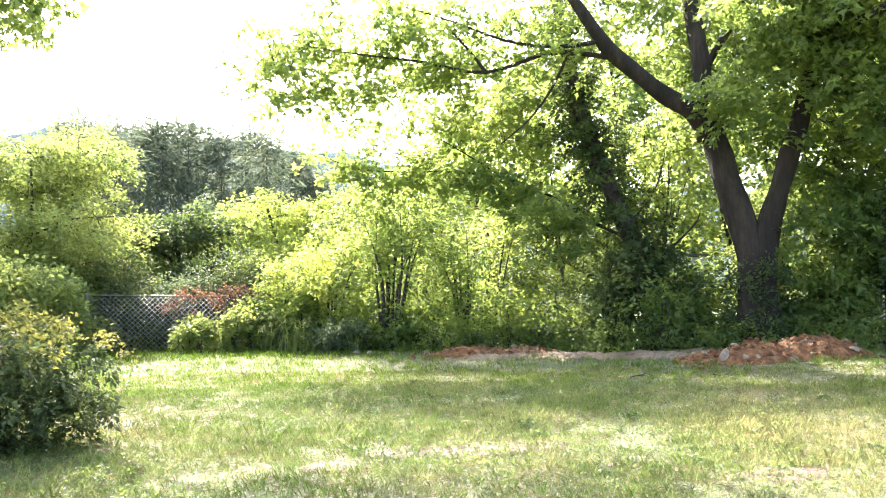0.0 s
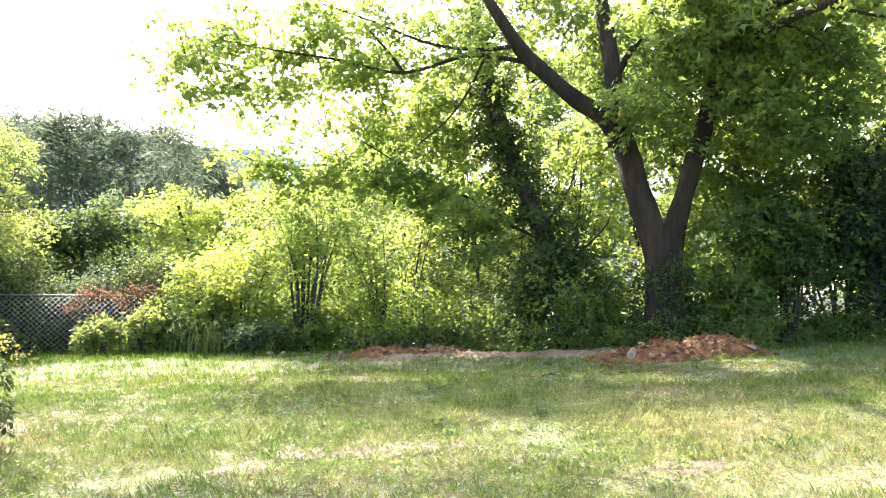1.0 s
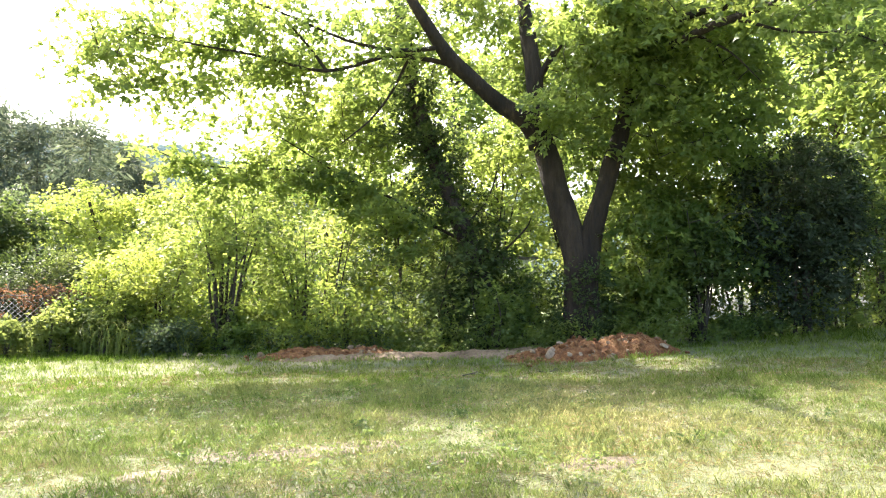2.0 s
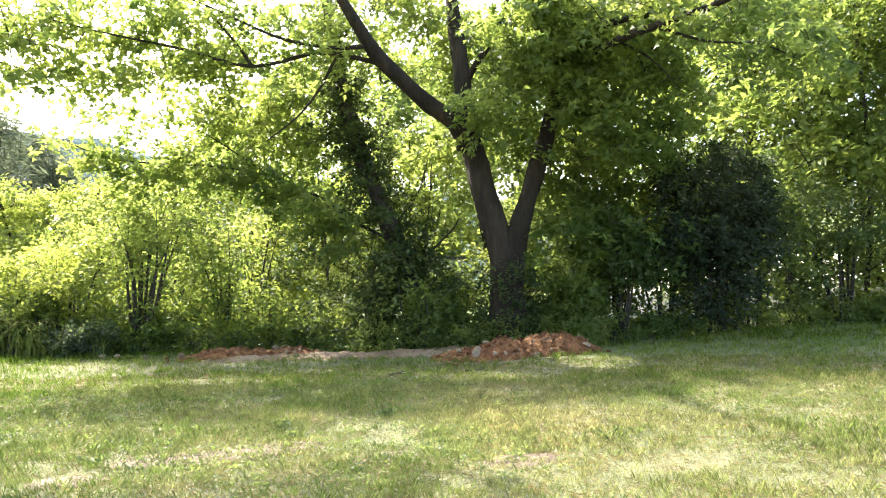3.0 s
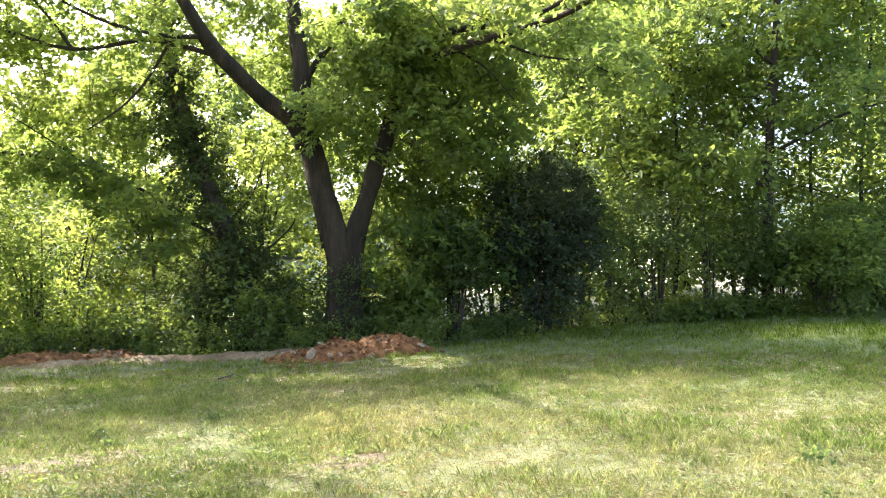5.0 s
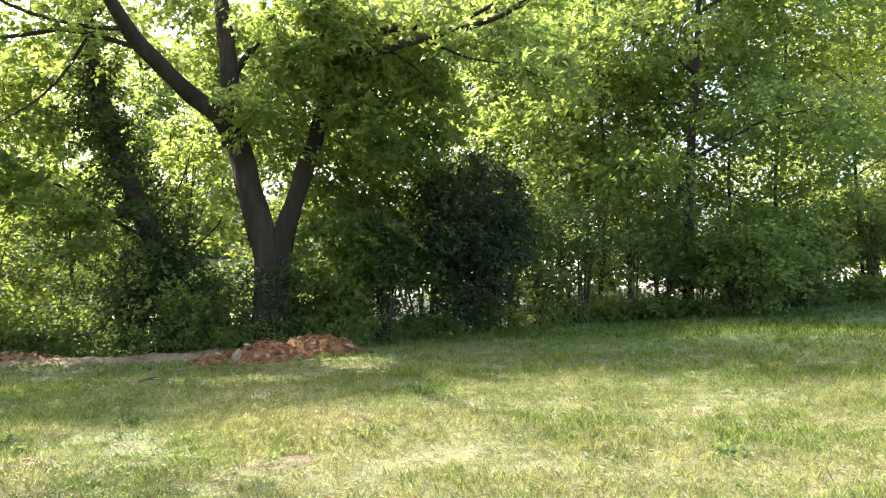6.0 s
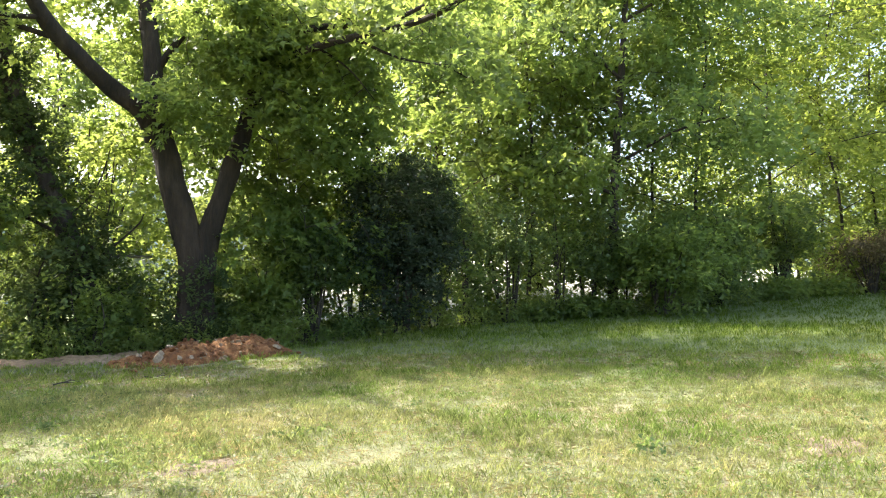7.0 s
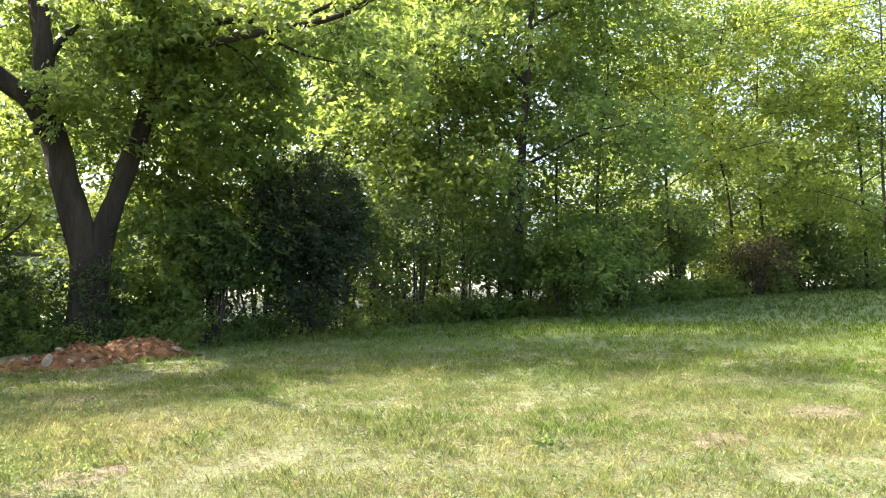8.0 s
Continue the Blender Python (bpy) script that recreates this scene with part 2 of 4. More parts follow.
def fast_mesh(name, verts, faces):
    """A mesh from arrays: verts n x 3, faces m x 3."""
    me = bpy.data.meshes.new(name)
    verts, faces = np.asarray(verts, dtype=np.float32), np.asarray(faces, dtype=np.int32)
    k = faces.shape[1]
    me.vertices.add(len(verts))
    me.vertices.foreach_set("co", verts.ravel())
    me.loops.add(faces.size)
    me.loops.foreach_set("vertex_index", faces.ravel())
    me.polygons.add(len(faces))
    me.polygons.foreach_set("loop_start", np.arange(0, faces.size, k, dtype=np.int32))
    me.update(calc_edges=True)
    return me


def smooth_line(pts, steps=5):
    pts = [Vector(p) for p in pts]
    if len(pts) < 3:
        return [pts[0].lerp(pts[-1], i / steps) for i in range(steps + 1)]
    out = []
    ext = [pts[0] * 2 - pts[1]] + pts + [pts[-1] * 2 - pts[-2]]
    for i in range(1, len(ext) - 2):
        a, b, c, d = ext[i - 1:i + 3]
        for s in range(steps):
            t = s / steps
            out.append(0.5 * ((2 * b) + (c - a) * t + (2 * a - 5 * b + 4 * c - d) * t * t + (3 * b - a - 3 * c + d) * t ** 3))
    out.append(pts[-1])
    return out


def tube(line, r0, r1, sides=10, flare=0.0, rough=0.0, power=1.0):
    """Verts and faces of a tapering, slightly uneven limb along a line of points."""
    verts, faces, n = [], [], len(line)
    for i, p in enumerate(line):
        t = i / max(1, n - 1)
        way = (line[min(i + 1, n - 1)] - line[max(i - 1, 0)]).normalized()
        side = way.cross(Vector((0.13, 1, 0.07))).normalized()
        up = side.cross(way)
        r = r0 + (r1 - r0) * t ** power + flare * max(0, 1 - t * 6) ** 2
        for k in range(sides):
            a = 2 * pi * k / sides
            q = side * cos(a) + up * sin(a)
            w = 1 + rough * noise.noise(p * 1.7 + q * 1.3)
            if flare:
                w += 0.25 * max(0, 1 - t * 6) * sin(a * 4 + 1)
            verts.append(p + q * r * w)
    for i in range(n - 1):
        for k in range(sides):
            a, b = i * sides + k, i * sides + (k + 1) % sides
            faces.append((a, b, b + sides, a + sides))
    faces.append(tuple(range((n - 1) * sides, n * sides)))
    faces.append(tuple(reversed(range(sides))))
    return verts, faces


def join_tubes(tubes):
    verts, faces = [], []
    for v, f in tubes:
        o = len(verts)
        verts += v
        faces += [tuple(i + o for i in q) for q in f]
    return verts, faces


# leaf outlines: across, along, out of the plane
LOBED = (np.array([(0, 0, 0), (0.52, 0.30, 0.10), (0.20, 0.48, 0.05), (0, 1.0, -0.10), (-0.20, 0.48, 0.05), (-0.52, 0.30, 0.10)]), [(0, 1, 2), (0, 2, 3), (0, 3, 4), (0, 4, 5)])
OVAL = (np.array([(0, 0, 0), (0.27, 0.45, 0.08), (0, 1.0, -0.06), (-0.27, 0.45, 0.08)]), [(0, 1, 2), (0, 2, 3)])
NEEDLES = (np.array([(0, 0, 0), (0.10, 0.6, 0.05), (0, 1.0, 0), (-0.10, 0.6, 0.05)]), [(0, 1, 2), (0, 2, 3)])


def unit(a):
    return a / (np.linalg.norm(a, axis=1, keepdims=True) + 1e-9)


def leaf_arrays(rng, at, normals, size, outline, ways=None, droop=0.5):
    """Verts and triangles of one leaf at each place, its tip along ways where they are given."""
    tv, tf = outline
    n, k = len(at), len(tv)
    nrm = unit(normals)
    d = rng.normal(size=(n, 3))
    if ways is not None:
        d = d * 0.45 + ways
    d[:, 2] -= droop
    d = unit(d - nrm * np.sum(d * nrm, axis=1, keepdims=True))
    u = np.cross(d, nrm)
    s = (size * rng.uniform(0.65, 1.3, n))[:, None, None]
    v = at[:, None, :] + s * (tv[None, :, 0:1] * u[:, None] + tv[None, :, 1:2] * d[:, None] + tv[None, :, 2:3] * nrm[:, None])
    f = np.array(tf)[None] + (np.arange(n) * k)[:, None, None]
    return v.reshape(-1, 3), f.reshape(-1, 3)


def foliage(rng, clumps, radius, per, size, outline, flat=0.25, up=0.9, spread=0.55):
    """Leaves in flat fans that reach outwards from the middle of the crown and hang at their tips."""
    c = np.asarray(clumps, dtype=float)
    n = len(c)
    per_n = np.maximum(3, (per * rng.uniform(0.5, 1.5, n)).astype(int))
    idx = np.repeat(np.arange(n), per_n)
    m = len(idx)
    face = unit(rng.normal(size=(n, 3)) * 0.40 + np.array([0, 0, up]))
    out = c - c.mean(axis=0)
    out = unit(out * np.array([1, 1, 0]) + rng.normal(size=(n, 3)) * 0.9)
    out = unit(out - face * np.sum(out * face, axis=1, keepdims=True))
    across = np.cross(face, out)
    reach = radius * rng.uniform(0.7, 1.35, n)[idx]
    t = rng.uniform(-0.75, 1.25, m)
    w = rng.uniform(-1, 1, m) * 0.72 * np.clip(1.3 - t, 0.05, 1.0) ** 0.6
    off = out[idx] * (t * reach)[:, None] + across[idx] * (w * reach)[:, None] + face[idx] * (rng.normal(size=m) * flat * 0.55 * reach)[:, None]
    off[:, 2] -= 0.28 * np.clip(t, 0, 2) ** 2 * reach
    ways = out[idx] * 0.9 + across[idx] * np.sign(w)[:, None] * 0.55
    nr = face[idx] + rng.normal(size=(m, 3)) * spread
    return leaf_arrays(rng, c[idx] + off, nr, size, outline, ways, 0.35)


def fill(rng, blobs):
    """Clump centres, more of them near the skin of each rounded mass."""
    out = []
    for centre, rx, ry, rz, n in blobs:
        v = unit(rng.normal(size=(n, 3))) * (rng.uniform(0.15, 1.0, (n, 1)) ** 0.5)
        out.append(np.asarray(centre)[None] + v * np.array([rx, ry, rz]))
    return np.concatenate(out)


def twig_net(rng, lines, clumps, r=0.012, sag=0.06, bent=True):
    """A thin twig from every clump to the nearest wood."""
    nodes = np.array([p for ln in lines for p in ln])
    c = np.asarray(clumps)
    near = np.array([np.min(np.sum((nodes - p) ** 2, axis=1)) for p in c])
    tubes = []
    for i in np.argsort(near):
        p = c[i]
        q = nodes[np.argmin(np.sum((nodes - p) ** 2, axis=1))]
        gap = float(np.linalg.norm(p - q))
        if gap < 0.05:
            continue
        m = (p + q) / 2 + rng.normal(size=3) * gap * 0.08 + np.array([0, 0, sag * gap])
        rr = min(0.05, r * (0.7 + 0.5 * gap))
        tubes.append(tube([Vector(q), Vector(m), Vector(p)] if bent else [Vector(q), Vector(p)], rr, rr * 0.3, 3))
        nodes = np.concatenate([nodes, [m, p]])
    return join_tubes(tubes)


def tree(name, label, category, base, trunk, limbs, blobs, leaf_mat, seed, leaf=0.11, per=45, radius=0.42, outline=LOBED,
         bark=None, twig=0.014, group="", flat=0.25, sides=10, extra=()):
    """trunk and limbs: (points, thick end, thin end). blobs: the masses of the crown."""
    rng = np.random.default_rng(seed)
    bark = bark or M_BARK
    ob = empty(name, base, label, category, group)
    lines = []
    for i, (pts, r0, r1, *bend) in enumerate([trunk] + list(limbs)):
        ln = smooth_line(pts)
        lines.append(ln)
        v, f = tube(ln, r0, r1, sides, r0 * 0.4 if i == 0 else 0.0, 0.22, bend[0] if bend else 1.0)
        link_mesh("trunk" if i == 0 else "limb", mesh_from("limb", v, f), bark, ob)
    clumps = fill(rng, blobs)
    if len(extra):
        clumps = np.concatenate([clumps, np.asarray(extra)])
    v, f = twig_net(rng, lines, clumps, twig, bent=outline is LOBED)
    tagged(link_mesh("twig_growth", mesh_from("twigs", v, f), M_TWIG, ob), kind="stuff")
    v, f = foliage(rng, clumps, radius, per, leaf, outline, flat)
    tagged(link_mesh("crown", fast_mesh("crown", v, f), leaf_mat, ob, smooth=False), kind="stuff")
    return ob


def bush(name, label, base, wide, high, leaf_mat, seed, leaf=0.09, n=60, per=40, radius=0.3, stems=5, outline=OVAL, category="bush", group="", lift=0.0):
    """Several stems from one root, with a rounded uneven mass of leaves."""
    rng = np.random.default_rng(seed)
    base = Vector(base)
    limbs, blobs = [], []
    for i in range(stems):
        a = rng.uniform(0, 2 * pi)
        r = wide * rng.uniform(0.15, 0.6)
        top = base + Vector((r * cos(a), r * sin(a), high * rng.uniform(0.6, 0.92)))
        midp = base.lerp(top, 0.5) + Vector((rng.normal() * 0.1, rng.normal() * 0.1, high * 0.05))
        limbs.append(([base + Vector((0.1 * cos(a), 0.1 * sin(a), -0.1)), midp, top], 0.016 + 0.008 * high, 0.006))
        blobs.append((top - Vector((0, 0, high * 0.12)), wide * 0.5, wide * 0.5, high * 0.26, n // (stems + 1)))
    blobs.append((base + Vector((0, 0, lift + high * 0.42)), wide * 0.85, wide * 0.85, high * 0.42, n // 2))
    return tree(name, label, category, base, limbs[0], limbs[1:], blobs, leaf_mat, seed, leaf, per, radius, outline, M_TWIG, 0.008, group, 0.4, 6)


# ---------- ground ----------


def build_ground():
    rings = [0, 1.5, 3] + [3 + 0.45 * i for i in range(1, 80)] + [42, 48, 56, 68, 85, 110, 150, 220, 350, 600, 1000, 1800, 3000]
    nb = 240
    verts, faces = [(0, 0, ground(0, 0))], []
    for r in rings[1:]:
        for k in range(nb):
            a = 2 * pi * k / nb
            x, y = r * sin(a), r * cos(a)
            verts.append((x, y, ground(x, y)))
    for k in range(nb):
        faces.append((0, 1 + k, 1 + (k + 1) % nb)[::-1])
    for i in range(len(rings) - 2):
        for k in range(nb):
            a, b = 1 + i * nb + k, 1 + i * nb + (k + 1) % nb
            faces.append((a, a + nb, b + nb, b)[::-1])
    ob = link_mesh("ground", mesh_from("ground", verts, faces), M_GROUND)
    tagged(ob, "worn lawn of green and straw-coloured grass with bare soil", "ground", kind="structure")


build_ground()


def build_hills():
    verts, faces, n, rows = [], [], 160, 14
    for i in range(n + 1):
        b = -70 + 150 * i / n
        top = float(np.interp(b, [-70, -40, -30, -27, -22, -16, -10, 0, 20, 80], [8.0, 9.6, 11.1, 12.2, 12.1, 11.9, 11.4, 10, 8, 7]))
        for j in range(rows + 1):
            s = j / rows
            d = 420 + 260 * s
            e = (top + 0.5 * noise.noise(Vector((b * 0.22, 3, 1)))) * sin(s * pi * 0.5)
            z = EYE + d * tan(radians(e)) + (6 * noise.noise(Vector((b * 2.3, s * 30, 0))) if j > 1 else 0)
            verts.append((d * sin(radians(b)), d * cos(radians(b)), z if j else -14))
    for i in range(n):
        for j in range(rows):
            a = i * (rows + 1) + j
            faces.append((a, a + rows + 1, a + rows + 2, a + 1))
    tagged(link_mesh("backdrop", mesh_from("hill", verts, faces), M_HAZYHILL), "distant wooded hill, haze painted in as blue-green", "hill", kind="structure")


build_hills()

# ---------- the great maple ----------
MB = G(22.3, 15.6)
D = 15.6
fork = P(21.9, D, 4.0)
split = P(19.3, D, 13.0)
maple_limbs = [
    ([split - Vector((0, 0, 0.35)), P(18.3, D - 0.2, 13.6), P(16.2, D - 0.5, 15.1), P(13.0, D - 1.0, 17.9), P(11.6, D - 1.3, 19.6), P(9.6, D - 1.7, 22.5), P(7, D - 2.2, 27)], 0.22, 0.07),
    ([split - Vector((0, 0, 0.2)), P(18.9, D + 0.1, 17.4), P(18.3, D + 0.3, 21.3), P(17.5, D + 0.5, 27), P(17, D + 0.6, 31)], 0.21, 0.07),
    ([P(18.9, D + 0.1, 15.8), P(19.9, D, 17.5), P(21.7, D - 0.3, 20.2), P(23.5, D - 0.6, 25)], 0.09, 0.04),
    ([P(22.3, D, 0.6), P(22.6, D, 3.0), P(23.1, D, 5.5), P(24.1, D, 8.8), P(25.5, D, 13.2), P(26.6, D, 17.8), P(27.6, D + 0.2, 24), P(28, D + 0.3, 31)], 0.30, 0.10, 0.7),
    ([P(26.2, D, 16.2), P(28.4, D - 0.6, 17.9), P(31.7, D - 1.4, 19.2), P(36.7, D - 2.6, 20.3), P(41.0, D - 3.4, 21.8), P(45.0, D - 4.0, 24.5)], 0.10, 0.03),
    ([P(33.5, D - 1.8, 19.5), P(37.0, D - 1.8, 18.2), P(40.5, D - 2.0, 17.6), P(43, D - 2.2, 16.2)], 0.03, 0.008),
    ([P(30.5, D - 1.1, 18.9), P(33.0, D - 1.0, 17.4), P(35.0, D - 1.0, 15.2)], 0.03, 0.008),
    ([P(26.4, D, 17.4), P(30, D - 0.8, 20.0), P(35.5, D - 1.6, 20.6), P(41, D - 2.2, 22.8)], 0.09, 0.03),
    ([P(13.2, D - 1.0, 17.7), P(8.4, D - 1.1, 18.4), P(3.3, D - 1.2, 17.2), P(-1.8, D - 1.2, 18.0), P(-6.1, D - 1.2, 18.4), P(-10, D - 1.2, 18.8)], 0.05, 0.01),
    ([P(12.2, D - 1.2, 19.0), P(9, D - 1.5, 18.8), P(5.1, D - 1.3, 19.3), P(0, D - 1.2, 21), P(-6, D - 1.1, 22.5)], 0.045, 0.01),
    ([P(3.3, D - 1.2, 17.2), P(2.1, D - 1.2, 18.7), P(0.6, D - 1.2, 20.2)], 0.035, 0.015),
    ([P(9.5, D - 1.1, 18.2), P(8.2, D - 1.0, 15.8), P(6.6, D - 0.9, 13.8), P(4.4, D - 0.8, 12.0)], 0.03, 0.012),
    ([P(8.3, D + 0.9, 8.0), P(4.9, D + 1.0, 9.4), P(1.6, D + 1.1, 11.4), P(-1.8, D + 1.0, 13.3), P(-3.6, D + 0.9, 14.0)], 0.02, 0.008),
    ([P(15.5, D + 0.5, 4.0), P(11.5, D + 0.7, 5.9), P(8.3, D + 0.9, 8.0), P(4.9, D + 1.0, 9.4), P(0.7, D + 1.0, 10.0), P(-5.7, D + 0.7, 10.1), P(-8.8, D + 0.5, 11.0)], 0.038, 0.010),
]
maple_blobs = [
    (P(-5, 14.4, 20.0), 2.3, 0.9, 0.9, 34), (P(-11, 14.4, 17.6), 1.1, 0.6, 0.9, 20), (P(-8, 14.6, 15.0), 1.3, 0.6, 0.5, 12),
    (P(0, 14.5, 19.2), 1.9, 0.9, 0.9, 30), (P(6, 14.7, 19.2), 1.8, 0.9, 1.0, 42), (P(0, 16.6, 12.7), 2.4, 0.7, 0.6, 26),
    (P(4, 16.8, 13.5), 1.6, 0.7, 1.0, 24), (P(-5, 16.2, 10.6), 1.9, 0.6, 0.4, 20), (P(13, 15.8, 21), 2.0, 0.9, 0.9, 52), (P(8, 15.0, 21.8), 1.5, 0.8, 0.6, 10),
    (P(19, 16.6, 19.0), 2.0, 0.8, 1.2, 64), (P(22.2, 15.0, 14.5), 0.9, 0.5, 1.0, 34), (P(28.5, 15.6, 20.0), 2.1, 0.8, 1.2, 120), (P(24.5, 14.6, 20), 1.3, 0.8, 0.8, 74), (P(30, 16.0, 18), 1.4, 0.7, 0.5, 30), (P(25.5, 17.3, 13), 1.6, 0.8, 1.8, 110), (P(20.5, 17.3, 16), 1.5, 0.8, 1.6, 80), (P(41, 12.2, 23.2), 1.5, 0.8, 0.45, 30), (P(33, 16.5, 19), 1.8, 1.0, 1.3, 50),
    (P(31.6, 15.4, 14.0), 1.6, 0.9, 1.5, 130), (P(36, 14.8, 20.6), 2.6, 0.8, 0.6, 60), (P(29.5, 16.8, 8.5), 1.7, 0.7, 1.6, 130),
    # masses at (31, 17, 28), (37.5, 17.5, 27): unseen crown added to shade the right lawn
    (P(32, 16.2, 5.0), 1.6, 0.8, 1.0, 45), (P(40, 13.4, 17.8), 1.6, 0.7, 0.35, 26), (P(26, 16.4, 25), 2.4, 1.0, 0.6, 10), (P(36, 13.5, 21.0), 2.4, 0.5, 0.5, 26), (P(-9, 15.2, 16.8), 1.4, 0.5, 0.8, 22), (P(-3, 15.4, 16.0), 1.7, 0.5, 0.8, 26), (P(2.2, 15.5, 17.0), 1.2, 0.5, 0.7, 16), (P(26.4, 15.0, 16.6), 0.8, 0.3, 1.1, 46), (P(27.5, 16.2, 5), 1.3, 0.6, 1.2, 50), (P(31, 17.0, 28), 2.3, 1.2, 0.9, 56), (P(37.5, 17.5, 27), 2.0, 1.0, 0.8, 36), (P(3, 16.6, 15.6), 1.9, 0.6, 0.8, 30), (P(7.5, 17.6, 15.4), 1.1, 0.5, 0.9, 30), (P(7, 17.6, 11.8), 1.2, 0.5, 0.7, 24),
    (P(17, 16.8, 9), 1.4, 0.6, 1.4, 40), (P(6.5, 16.4, 8.0), 1.2, 0.5, 0.5, 34), (P(8.6, 15.5, 5.8), 1.0, 0.5, 0.7, 24), (P(2.5, 16.6, 9.3), 1.5, 0.5, 0.4, 26), (P(-3.5, 16.3, 9.4), 1.4, 0.5, 0.4, 20), (P(26.5, 16.0, 1.0), 0.6, 0.4, 0.5, 14),
]
maple = tree("maple_tree", "large old maple with forked dark trunk and hanging sunlit leaves", "tree", MB,
     ([MB - Vector((0, 0, 0.3)), P(22.2, D, 0.5), P(22.1, D, 2.4), fork, P(20.7, D, 7.9), P(19.7, D, 11.6), split + Vector((0, 0, 0.1))], 0.47, 0.21, 0.38), maple_limbs, maple_blobs, M_MAPLE, 11, 0.135, 40, 0.44, bark=M_MAPLEBARK, sides=14)

_r = np.random.default_rng(12)
_c = []
for _ in range(190):
    e, a = -3.2 + 6.2 * _r.uniform() ** 1.4, _r.uniform(0, 2 * pi)
    q = P(22.2, D, e)
    _c.append((q.x + 0.5 * cos(a), q.y + 0.5 * sin(a), q.z))
v, f = foliage(_r, _c, 0.17, 24, 0.08, OVAL, 0.4, 0.5)
tagged(link_mesh("ivy", fast_mesh("ivy", v, f), M_IVY, maple, "dark ivy round the foot of the trunk", False), kind="stuff")

# ---------- leaning tree wrapped in ivy ----------
IB = G(15.7, 16.4)
ivy_pts = [IB - Vector((0, 0, 0.2)), P(15.0, 16.4, 1.7), P(13.5, 16.4, 5.8), P(11.6, 16.3, 10.4), P(10.6, 16.2, 13.2), P(9.6, 16.1, 17.2), P(8.6, 16.0, 23)]
ivy_line = smooth_line(ivy_pts, 14)
_r = np.random.default_rng(5)
ivy_clumps = [tuple(p + Vector(_r.normal(size=3)) * (0.27 + 0.2 * (i < 34))) for i, p in enumerate(ivy_line[:74]) for _ in range(4 + 2 * (i < 30))]
tree("ivy_clad_tree", "leaning tree trunk thickly wrapped in dark ivy", "tree", IB, (ivy_pts, 0.24, 0.12),
     [([P(13.5, 16.4, 5.8), P(15.6, 16.5, 8.4), P(16.8, 16.8, 13)], 0.025, 0.008), ([P(14.6, 16.4, 2.8), P(16.2, 16.5, 6), P(16.6, 16.6, 10.5)], 0.025, 0.008),
      ([P(14.8, 16.4, 2.4), P(18.0, 16.4, 5.5), P(18.6, 16.5, 6.5)], 0.03, 0.01), ([P(13, 16.4, -2.4), P(12.0, 16.2, 1.0), P(12.6, 16.0, 3.6)], 0.025, 0.012)],
     [(P(9, 16.2, 22), 1.6, 1.4, 1.2, 24), (P(12, 16.6, 4), 1.2, 0.7, 1.3, 34), (P(9, 16.3, 2.5), 1.1, 0.6, 1.0, 18), (P(14.5, 16.0, 0.5), 0.9, 0.5, 0.8, 14)], M_IVY, 21, 0.12, 34, 0.3, OVAL, extra=ivy_clumps)

# thin saplings and hanging stems between the two trunks
for i, (b, d, e, lean) in enumerate([(11.8, 18.5, 13.5, 1.2), (13.2, 18.2, 14.5, -0.3), (14.4, 18.6, 13.0, 0.5), (15.6, 18.0, 12.0, 1.4), (16.6, 18.8, 14.0, -0.8), (9.2, 18.4, 12.5, -1.5), (3.6, 17.6, 9.5, 1.8), (-1.0, 17.8, 9.0, -1.2)]):
    SBase = G(b, d)
    top = P(b + lean, d, e)
    tree("sapling", "thin upright sapling with few leaves", "sapling", SBase, ([SBase - Vector((0, 0, 0.1)), SBase.lerp(top, 0.5) + Vector((0.08 * (i % 3 - 1), 0, 0)), top], 0.035, 0.012),
         [([SBase.lerp(top, 0.35), P(b + lean * 0.3 + 1.2, d, e * 0.6), P(b + lean * 0.3 + 2.0, d, e * 0.8)], 0.018, 0.006)],
         [(SBase.lerp(top, 0.9), 0.6, 0.5, 0.7, 14), (SBase.lerp(top, 0.3), 0.5, 0.4, 0.6, 8)], M_MAPLE, 960 + i, 0.11, 32, 0.3, group="saplings", sides=6)

# ---------- trees ----------


